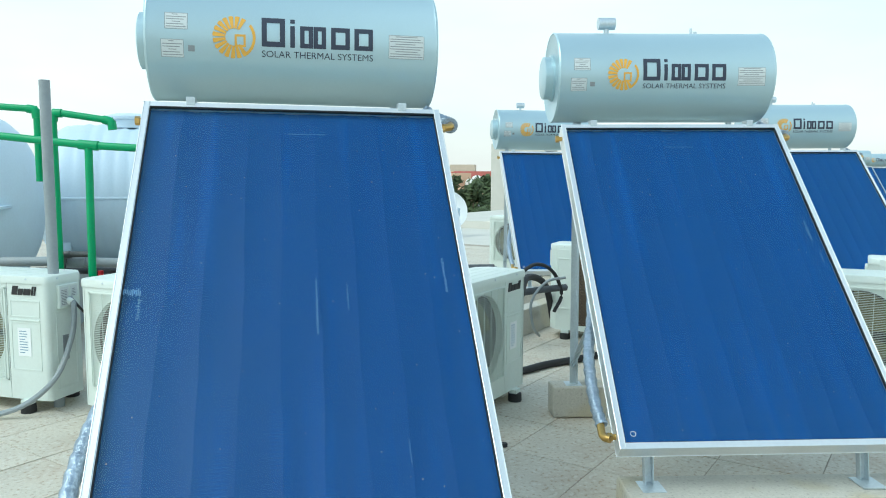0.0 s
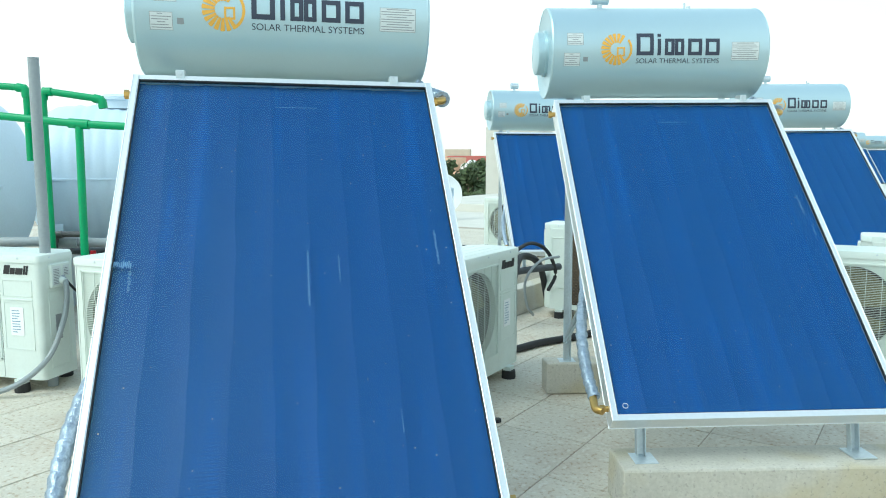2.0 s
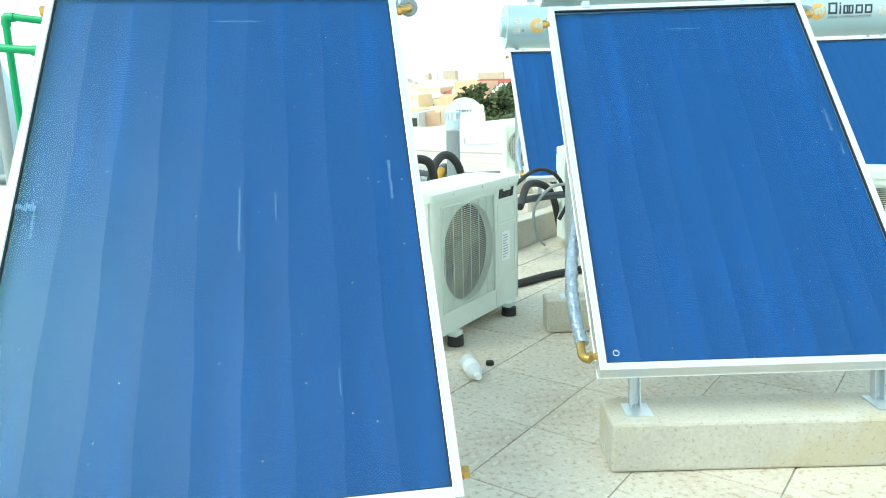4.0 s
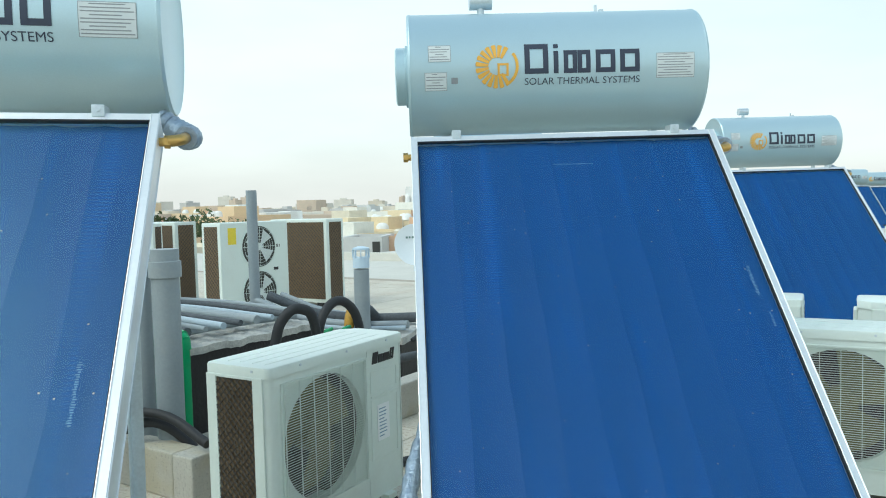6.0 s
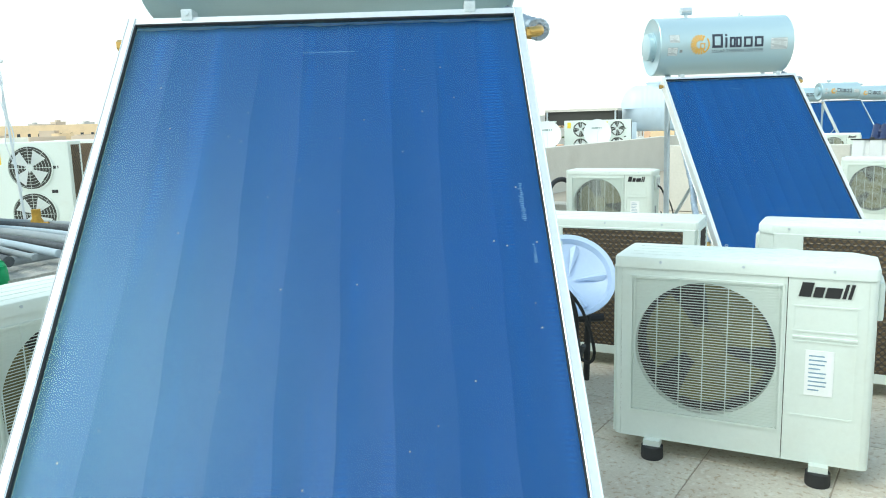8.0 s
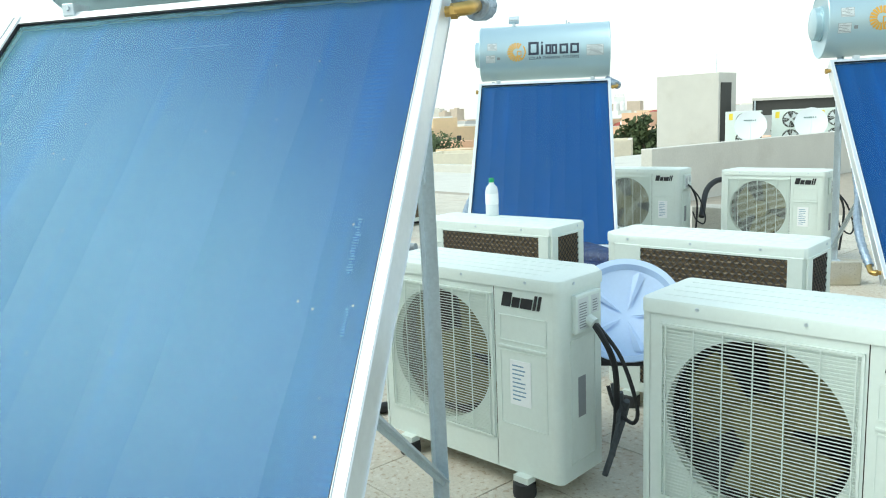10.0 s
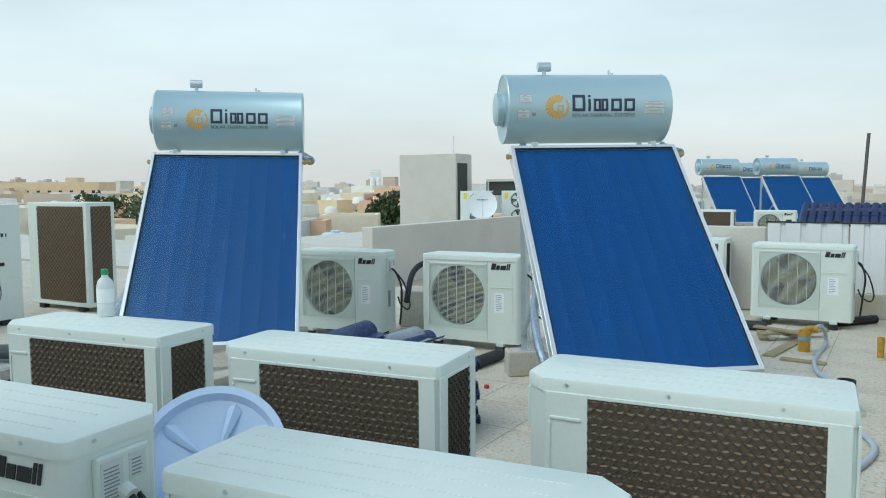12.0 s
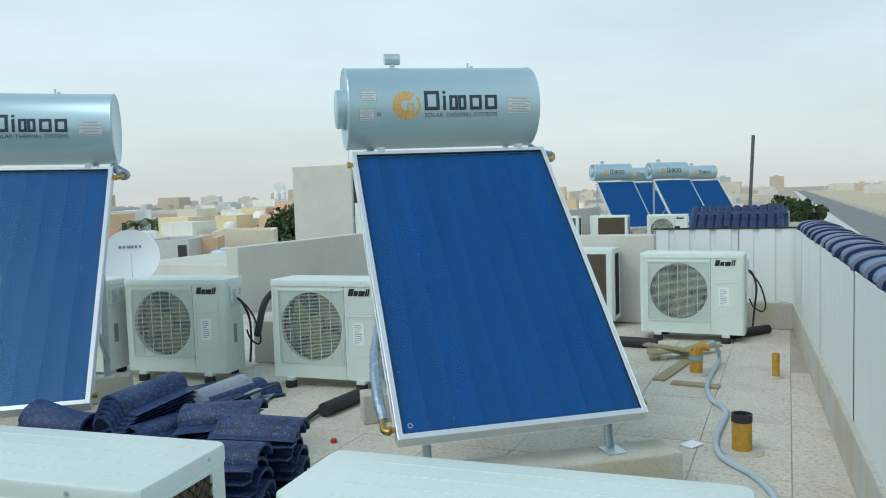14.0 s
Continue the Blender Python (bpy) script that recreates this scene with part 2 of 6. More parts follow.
g_dr.inputs["From Min"].default_value, g_dr.inputs["From Max"].default_value = 0.06, 0.03
g_dr.inputs["To Min"].default_value, g_dr.inputs["To Max"].default_value = 0.004, 0.6
g_gl.inputs["Color"].default_value = (0.46, 0.88, 0.93, 1)
gn.links.new(g_tc.outputs["Object"], g_dn.inputs["Vector"])
gn.links.new(g_dn.outputs["Distance"], g_dr.inputs["Value"])
gn.links.new(g_fr.outputs[0], g_mix.inputs[0])
gn.links.new(g_tr.outputs[0], g_mix.inputs[1])
gn.links.new(g_gl.outputs[0], g_mix.inputs[2])
gn.links.new(g_dr.outputs[0], g_dmix.inputs[0])
gn.links.new(g_mix.outputs[0], g_dmix.inputs[1])
gn.links.new(g_dust.outputs[0], g_dmix.inputs[2])
gn.links.new(g_dmix.outputs[0], g_out.inputs["Surface"])

M_CLEAR = bpy.data.materials.new("glass_inner_face")
M_CLEAR.use_nodes = True
M_CLEAR.node_tree.nodes.clear()
c_out, c_tr = M_CLEAR.node_tree.nodes.new("ShaderNodeOutputMaterial"), M_CLEAR.node_tree.nodes.new("ShaderNodeBsdfTransparent")
c_tr.inputs["Color"].default_value = (0.93, 0.96, 0.96, 1)
M_CLEAR.node_tree.links.new(c_tr.outputs[0], c_out.inputs["Surface"])

# ---- mesh helpers ----


def box(bm, x0, x1, y0, y1, z0, z1, bevel=0.0, m=None):
    """A box with optional rounded edges, placed by m."""
    r = bmesh.ops.create_cube(bm, size=1.0)
    vs = r["verts"]
    for v in vs:
        v.co = Vector((x0 + (v.co.x + 0.5) * (x1 - x0), y0 + (v.co.y + 0.5) * (y1 - y0), z0 + (v.co.z + 0.5) * (z1 - z0)))
        if m is not None:
            v.co = m @ v.co
    if bevel:
        es = list({e for v in vs for e in v.link_edges})
        bmesh.ops.bevel(bm, geom=es, offset=bevel, segments=2, profile=0.5, affect="EDGES")


def rod(bm, a, b, r, seg=12, r2=None):
    """A closed cylinder or cone from a to b."""
    a, b = Vector(a), Vector(b)
    q = (b - a).to_track_quat("Z", "Y").to_matrix().to_4x4()
    m = Matrix.Translation((a + b) / 2) @ q
    bmesh.ops.create_cone(bm, cap_ends=True, cap_tris=False, segments=seg, radius1=r, radius2=r if r2 is None else r2, depth=(b - a).length, matrix=m)


def smooth_path(pts, n=6):
    """A Catmull-Rom curve through pts."""
    pts = [Vector(p) for p in pts]
    if len(pts) < 3:
        return pts
    ext = [2 * pts[0] - pts[1]] + pts + [2 * pts[-1] - pts[-2]]
    res = []
    for i in range(1, len(ext) - 2):
        p0, p1, p2, p3 = ext[i - 1:i + 3]
        for k in range(n):
            t = k / n
            res.append(0.5 * (2 * p1 + (p2 - p0) * t + (2 * p0 - 5 * p1 + 4 * p2 - p3) * t * t + (3 * p1 - p0 - 3 * p2 + p3) * t ** 3))
    return res + [pts[-1]]


def tube(bm, pts, r, seg=10, n=6, wobble=0.0):
    """A pipe or cable along a smooth path."""
    path = smooth_path(pts, n)
    rings, up = [], Vector((0.03, 0.05, 1))
    for i, p in enumerate(path):
        d = (path[min(i + 1, len(path) - 1)] - path[max(i - 1, 0)]).normalized()
        side = d.cross(up)
        if side.length < 1e-3:
            side = d.cross(Vector((1, 0, 0)))
        side.normalize()
        upp = side.cross(d)
        rr = r * (1 + wobble * math.sin(i * 2.1))
        rings.append([bm.verts.new(p + rr * (math.cos(a) * side + math.sin(a) * upp)) for a in [k * math.tau / seg for k in range(seg)]])
    for a, b in zip(rings, rings[1:]):
        for k in range(seg):
            bm.faces.new((a[k], a[(k + 1) % seg], b[(k + 1) % seg], b[k]))
    bm.faces.new(rings[0][::-1])
    bm.faces.new(rings[-1])


def lathe(bm, prof, seg=48, m=None):
    """A turned form: prof is (radius, height) along local z."""
    rings = []
    for r, h in prof:
        ring = []
        for k in range(seg):
            co = Vector((r * math.cos(k * math.tau / seg), r * math.sin(k * math.tau / seg), h))
            ring.append(bm.verts.new(m @ co if m is not None else co))
        rings.append(ring)
    for a, b in zip(rings, rings[1:]):
        for k in range(seg):
            bm.faces.new((a[k], a[(k + 1) % seg], b[(k + 1) % seg], b[k]))
    bm.faces.new(rings[0][::-1])
    bm.faces.new(rings[-1])


STUFF = ("fan_guard", "fin_relief", "rear_mesh", "side_mesh", "end_mesh", "fine_print", "scuff", "lid_screws")


def part(name, bm, mat, parent=None, label="", smooth=False, m=None):
    """Links a bmesh as one mesh object, under a thing or a part."""
    me = bpy.data.meshes.new(name)
    bmesh.ops.recalc_face_normals(bm, faces=bm.faces)
    bm.to_mesh(me)
    bm.free()
    if smooth:
        for p in me.polygons:
            p.use_smooth = True
        me.set_sharp_from_angle(angle=radians(40))
    me.materials.append(mat)
    ob = new(name, me)
    if parent is not None:
        ob.parent = parent
    if m is not None:
        ob.matrix_basis = m
    if label:
        ob["label"] = label
    if name in STUFF:
        ob["kind"] = "stuff"
    return ob


def thing(name, label, category, m=None, group="", kind=""):
    ob = new(name)
    ob.empty_display_size = 0.1
    if m is not None:
        ob.matrix_basis = m
    return tagged(ob, label, category, group, kind)


BM = bmesh.new

def torus(bm, r, t, m, seg=36):
    """A wire or bead ring of radius r and half-thickness t round local z."""
    rings = []
    for k in range(seg):
        a = k * math.tau / seg
        rings.append([bm.verts.new(m @ Vector(((r + t * math.cos(b)) * math.cos(a), (r + t * math.cos(b)) * math.sin(a), t * math.sin(b)))) for b in (0.8, 2.4, 3.9, 5.5)])
    for k in range(seg):
        a, b = rings[k], rings[(k + 1) % seg]
        for i in range(4):
            bm.faces.new((a[i], a[(i + 1) % 4], b[(i + 1) % 4], b[i]))


# ---- roof ----
bm = BM()
box(bm, -24, 26, -0.95, 6.75, -9.5, -0.004)
box(bm, -24, -0.15, 6.75, 18, -9.5, -0.004)
floor = tagged(part("floor", bm, M_JOINT, m=pose(10.37, 7.03, 0, 0, 0, 50)), "pale mottled terrazzo tiles on the flat roof", "floor", kind="structure")

# ---- solar water heaters ----
PW, PL, PT, TOPZ, TILT = 1.25, 1.942, 0.085, 1.80, 45.96
TR, TLEN = 0.263, 1.262
TANK_Y, TANK_Z = 0.305, 2.095


def solar_heater(name="solar_water_heater"):
    th = thing(name, "blue flat solar collector on galvanised legs with a silver water tank", "solar heater", group="solar water heaters")
    ct, st = math.cos(radians(TILT)), math.sin(radians(TILT))
    # panel frame: u across, v down the slope, w out of the face
    pm = Matrix(((1, 0, 0, 0), (0, -ct, -st, 0), (0, -st, ct, TOPZ), (0, 0, 0, 1)))
    hw, fr = PW / 2, 0.021
    bm = BM()
    box(bm, -hw, -hw + fr, 0, PL, -PT, 0, 0.003, pm)
    box(bm, hw - fr, hw, 0, PL, -PT, 0, 0.003, pm)
    box(bm, -hw + fr, hw - fr, 0, fr, -PT, -0.001, 0.003, pm)
    box(bm, -hw + fr, hw - fr, PL - fr, PL, -PT, -0.001, 0.003, pm)
    box(bm, -hw + 0.01, hw - 0.01, 0.01, PL - 0.01, -PT - 0.004, -PT + 0.004, 0, pm)
    part("collector_frame", bm, M_ALU, th)
    bm = BM()
    g = 0.006
    for a in ((-hw + fr, -hw + fr + g, fr, PL - fr), (hw - fr - g, hw - fr, fr, PL - fr), (-hw + fr + g, hw - fr - g, fr, fr + g), (-hw + fr + g, hw - fr - g, PL - fr - g, PL - fr)):
        box(bm, *a, -0.016, -0.003, 0, pm)
    part("gasket", bm, M_BLACK, th)
    n = 9
    x0, wdt = -hw + fr, (PW - 2 * fr) / n
    def seam_x(i, f):
        """The slightly wandering line between two strips."""
        return x0 + i * wdt + (0.0 if i in (0, n) else 0.0045 * math.sin(f * 11 + i * 2.7) + 0.002 * math.sin(f * 37 + i))

    for i in range(n):
        bm = BM()
        rows = []
        for k in range(25):
            f = k / 24
            v = fr + f * (PL - 2 * fr)
            a, b = seam_x(i, f), seam_x(i + 1, f)
            sag = 0.0036 + 0.0020 * math.sin(f * 8 + i * 1.9)
            prof = ((a, -0.045), (a, -0.028), (a + (b - a) * 0.3, -0.028 - sag), (a + (b - a) * 0.75, -0.028 - sag * 0.7), (b, -0.028), (b, -0.045))
            rows.append([bm.verts.new(pm @ Vector((u, v, w))) for u, w in prof])
        for p, q in zip(rows, rows[1:]):
            for k in range(6):
                bm.faces.new((p[k], p[(k + 1) % 6], q[(k + 1) % 6], q[k]))
        bm.faces.new(rows[0][::-1])
        bm.faces.new(rows[-1])
        part("absorber_strip", bm, M_ABS, th, smooth=True)
    bm = BM()
    box(bm, -hw + fr, hw - fr, fr, PL - fr, -0.012, -0.008, 0, pm)
    gl = part("glass_pane", bm, M_GLASS, th)
    gl.data.materials.append(M_CLEAR)
    out_dir = pm.to_3x3() @ Vector((0, 0, 1))
    for f in gl.data.polygons:
        f.material_index = 0 if f.normal.dot(out_dir) > 0.9 else 1
    gl.visible_shadow = False
    bm = BM()
    torus(bm, 0.011, 0.0016, pm @ Matrix.Translation((-hw + 0.065, PL - 0.065, -0.0065)), 20)
    part("glass_mark", bm, M_STICK, gl, "small pale ring printed on the glass")
    # tank
    tm = Matrix.Translation((0, TANK_Y, TANK_Z)) @ pose(0, 0, 0, 0, 90, 0)
    h = TLEN / 2
    bm = BM()
    lathe(bm, [(TR - 0.012, -h + 0.004), (TR - 0.004, -h), (TR, -h + 0.003), (TR + 0.003, -h + 0.010), (TR, -h + 0.018), (TR, h - 0.018), (TR + 0.003, h - 0.010), (TR, h - 0.003), (TR - 0.004, h), (TR - 0.012, h - 0.004)], 72, tm)
    tank = part("tank", bm, M_TANK, th, smooth=True)
    def wrap(x, s, r=TR + 0.0016):
        a = (s - 0.02) / TR
        return Vector((x, TANK_Y - r * math.cos(a), TANK_Z + r * math.sin(a)))

    def patch(bm, x0, x1, s0, s1, r=TR + 0.0016):
        n = max(1, int((s1 - s0) / 0.012))
        rows = [[bm.verts.new(wrap(x, s0 + (s1 - s0) * k / n, r)) for x in (x0, x1)] for k in range(n + 1)]
        for p, q in zip(rows, rows[1:]):
            bm.faces.new((p[0], p[1], q[1], q[0]))

    def ring(bm, x0, x1, s0, s1, t):
        patch(bm, x0, x0 + t, s0, s1)
        patch(bm, x1 - t, x1, s0, s1)
        patch(bm, x0 + t, x1 - t, s0, s0 + t)
        patch(bm, x0 + t, x1 - t, s1 - t, s1)

    # emblem: plain fan of rays round an arc and a small square
    cx, cs = -0.262, 0.012
    for k in range(14):
        a = radians(62 + k * 18.5)
        wd = radians(6.3)
        bm = BM()
        pts = [(cx + r_ * math.cos(a + d_), cs + r_ * math.sin(a + d_)) for r_, d_ in ((0.036, -wd * 1.25), (0.088, -wd), (0.090, 0), (0.088, wd), (0.036, wd * 1.25))]
        bm.faces.new([bm.verts.new(wrap(x, s, TR + 0.003)) for x, s in pts])
        part("emblem_ray", bm, M_ORANGE, tank, "orange emblem ray" if k == 0 else "")
    bm = BM()
    arc = []
    for k in range(11):
        a = radians(-62 + k * 10)
        arc.append([bm.verts.new(wrap(cx + r_ * math.cos(a), cs + r_ * math.sin(a), TR + 0.003)) for r_ in (0.078, 0.090)])
    for p, q in zip(arc, arc[1:]):
        bm.faces.new((p[0], p[1], q[1], q[0]))
    part("emblem_arc", bm, M_ORANGE, tank, "thin orange emblem arc")
    bm = BM()
    ring(bm, cx + 0.002, cx + 0.048, cs - 0.040, cs + 0.012, 0.009)
    part("emblem_square", bm, M_ORANGE, tank, "small open orange square")
    bm = BM()  # maker's name as plain blocks
    ring(bm, -0.147, -0.048, -0.022, 0.102, 0.022)
    patch(bm, -0.026, -0.006, -0.022, 0.070)
    patch(bm, -0.026, -0.006, 0.082, 0.100)
    ring(bm, 0.016, 0.072, -0.022, 0.072, 0.019)
    ring(bm, 0.074, 0.128, -0.022, 0.072, 0.019)
    ring(bm, 0.150, 0.232, -0.022, 0.072, 0.020)
    ring(bm, 0.252, 0.334, -0.022, 0.072, 0.020)
    part("maker_mark", bm, M_INK, tank, "dark blue maker's mark")
    cu = bpy.data.curves.new("lettering", "FONT")
    cu.body, cu.size, cu.align_x = "SOLAR THERMAL SYSTEMS", 0.040, "CENTER"
    tob = new("lettering", cu)
    bpy.context.view_layer.update()
    lm = bpy.data.meshes.new_from_object(tob.evaluated_get(bpy.context.evaluated_depsgraph_get()))
    bpy.data.objects.remove(tob)
    xs = [v.co.x for v in lm.vertices]
    k_ = 0.482 / (max(xs) - min(xs))
    for v in lm.vertices:
        v.co = wrap(0.094 + v.co.x * k_, -0.066 + v.co.y)
    lm.materials.append(M_INK)
    lob = new("lettering", lm)
    lob.parent = tank
    for nm, x0, x1, s0, s1, nl in (("caution_sticker", -0.545, -0.452, 0.035, 0.105, 6), ("rating_plate", -0.562, -0.470, -0.082, -0.008, 6), ("warning_sticker", 0.405, 0.565, -0.050, 0.052, 9)):
        bm = BM()
        patch(bm, x0, x1, s0, s1, TR + 0.0012)
        stk = part(nm, bm, M_STICK, tank, "pale silver sticker with fine print")
        bm = BM()
        ring(bm, x0, x1, s0, s1, 0.0018)
        for k in range(nl):
            ss = s0 + (k + 0.8) * (s1 - s0) / (nl + 0.6)
            ind = 0.03 if k % 3 == 2 else 0.006
            patch(bm, x0 + ind, x1 - ind - 0.01 * (k % 2), ss, ss + 0.0035)
        part("fine_print", bm, M_GREY, stk)
    bm = BM()
    patch(bm, -0.452, -0.425, -0.055, -0.030)
    part("mark_sticker", bm, M_GREY, tank)
    bm = BM()
    lathe(bm, [(0.115, -h - 0.055), (0.125, -h - 0.050), (0.125, -h - 0.012), (0.135, -h - 0.010), (0.135, -h + 0.004)], 40, tm)
    part("end_cover", bm, M_TANK, tank, smooth=True)
    bm = BM()
    vx = -0.30
    rod(bm, (vx, TANK_Y, TANK_Z + TR - 0.005), (vx, TANK_Y, TANK_Z + TR + 0.05), 0.016)
    rod(bm, (vx - 0.05, TANK_Y, TANK_Z + TR + 0.06), (vx + 0.05, TANK_Y, TANK_Z + TR + 0.06), 0.036, 20)
    part("relief_valve", bm, M_GALV, tank, smooth=True)
    bm = BM()
    rod(bm, (0.215, TANK_Y, TANK_Z + TR - 0.005), (0.215, TANK_Y, TANK_Z + TR + 0.035), 0.007)
    rod(bm, (0.24, TANK_Y, TANK_Z + TR - 0.005), (0.24, TANK_Y, TANK_Z + TR + 0.015), 0.012)
    part("sensor_stub", bm, M_GALV, tank)
    for x in (-0.44, 0.46):
        bm = BM()
        box(bm, x - 0.018, x + 0.018, -0.01, 0.06, TOPZ - 0.01, TOPZ + 0.025, 0.003)
        rod(bm, (x, -0.015, TOPZ + 0.012), (x, 0.0, TOPZ + 0.012), 0.008, 6)
        part("tank_clip", bm, M_GALV, th)
    # stand: angle-iron uprights, side rails, braces and front feet
    yb, zb = -PL * ct, TOPZ - PL * st
    back = 0.32
    for s in (-1, 1):
        x = s * 0.47
        bm = BM()
        box(bm, x - 0.02, x + 0.02, back, back + 0.004, 0.2, 1.93)
        box(bm, x - s * 0.02 - 0.002, x - s * 0.02 + 0.002, back - 0.04, back, 0.2, 1.93)
        box(bm, x - 0.05, x + 0.05, back - 0.05, back + 0.05, 0.2, 0.206)
        part("upright", bm, M_GALV, th)
        bm = BM()
        rl = pm @ Matrix.Translation((x, 0, -PT - 0.012))
        box(bm, -0.02, 0.02, 0.02, PL - 0.1, -0.004, 0.004, 0, rl)
        box(bm, -0.002, 0.002, 0.02, PL - 0.1, -0.035, 0, 0, rl)
        part("side_rail", bm, M_GALV, th)
        bm = BM()
        d = (Vector((x, -0.62, 1.02)) - Vector((x, back, 0.32)))
        q = Matrix.Translation((x + s * 0.006, back, 0.32)) @ d.to_track_quat("Z", "Y").to_matrix().to_4x4()
        box(bm, -0.002, 0.002, -0.018, 0.018, 0, d.length, 0, q)
        box(bm, -0.018, 0.018, -0.002, 0.002, 0, d.length, 0, q)
        part("brace", bm, M_GALV, th)
        bm = BM()
        d = Vector((x, 0.09, TOPZ - 0.01)) - Vector((x, back, 1.28))
        q = Matrix.Translation((x - s * 0.008, back, 1.28)) @ d.to_track_quat("Z", "Y").to_matrix().to_4x4()
        box(bm, -0.003, 0.003, -0.018, 0.018, 0, d.length, 0, q)
        part("tank_strut", bm, M_GALV, th)
        bm = BM()
        q = Matrix.Translation((x, yb + 0.10, 0)) @ pose(0, 0, 0, -8, 0, 0)
        box(bm, -0.02, 0.02, -0.002, 0.002, 0.2, zb + 0.02, 0, q)
        box(bm, -0.02, -0.016, -0.03, 0.0, 0.2, zb + 0.02, 0, q)
        box(bm, 0.016, 0.02, -0.03, 0.0, 0.2, zb + 0.02, 0, q)
        box(bm, x - 0.05, x + 0.05, yb + 0.02, yb + 0.14, 0.198, 0.204)
        part("front_foot", bm, M_GALV, th)
    bm = BM()
    box(bm, -0.47, 0.47, back - 0.002, back + 0.004, 1.55, 1.59)
    part("cross_bar", bm, M_GALV, th)
    # brass unions at the four ports
    for x, v, L in ((-hw, 0.07, -0.035), (hw, 0.07, 0.03), (-hw, PL - 0.07, -0.035), (hw, PL - 0.07, 0.03)):
        bm = BM()
        p = pm @ Vector((x, v, -0.045))
        q = p + Vector((L, 0, 0))
        rod(bm, p, q, 0.013, 14)
        rod(bm, p + Vector((L * 0.45, 0, 0)), q, 0.019, 6)
        part("brass_union", bm, M_BRASS, th)
    return th


# plan, turn, height and lean of each heater
HEATERS = [(0.611, -0.029, 5.00, 0.008, 0.51), (2.676, 0.799, -4.28, 0.0, -0.39), (3.358, 6.419, -0.34, 0.0, 0.41), (6.185, 5.095, -2.82, 0.0, -0.53)]
heaters = []
base = solar_heater()
for i, (x, y, yaw, up, lean) in enumerate(HEATERS):
    m = pose(x, y, up, 0, lean, yaw)
    if i == 0:
        base.matrix_basis = m
        heaters.append(base)
    else:
        heaters.append(copy_thing(base, m))



# ---- condenser units ----
AW, AD, AH, FOOT = 0.98, 0.355, 0.792, 0.08
FX, FZ, FR = -0.125, 0.495, 0.278


def lattice(bm, m, w, h, step, r):
    """Diagonal wire mesh over a w x h field in the local xz plane."""
    for s in (-1, 1):
        k = -h
        while k < w:
            pts = []
            for z in (0.0, h):
                pts.append((k + (z if s > 0 else h - z), z))
            (xa, za), (xb, zb) = pts
            if xa > xb:
                (xa, za), (xb, zb) = (xb, zb), (xa, za)
            sl = (zb - za) / (xb - xa)
            if xa < 0:
                za, xa = za - sl * xa, 0
            if xb > w:
                zb, xb = zb - sl * (xb - w), w
            if xb - xa > 0.005:
                rod(bm, m @ Vector((xa, 0, za)), m @ Vector((xb, 0, zb)), r, 3)
            k += step
    return bm


def footprint(grow=0.0):
    """Plan of the casing: small rounds in front, a broad chamfer at the service corner."""
    x, y = AW / 2 + grow, AD / 2 + grow
    pts = []
    for cx, cy, a0, r in ((-x, -y, 180, 0.03), (x, -y, 270, 0.03)):
        sx, sy = (1 if cx < 0 else -1), 1
        for k in range(5):
            a = radians(a0 + k * 22.5)
            pts.append((cx + sx * r + r * math.cos(a), cy + sy * r + r * math.sin(a)))
    pts += [(x, y - 0.075), (x - 0.075, y), (-x + 0.012, y), (-x, y - 0.012)]
    return pts


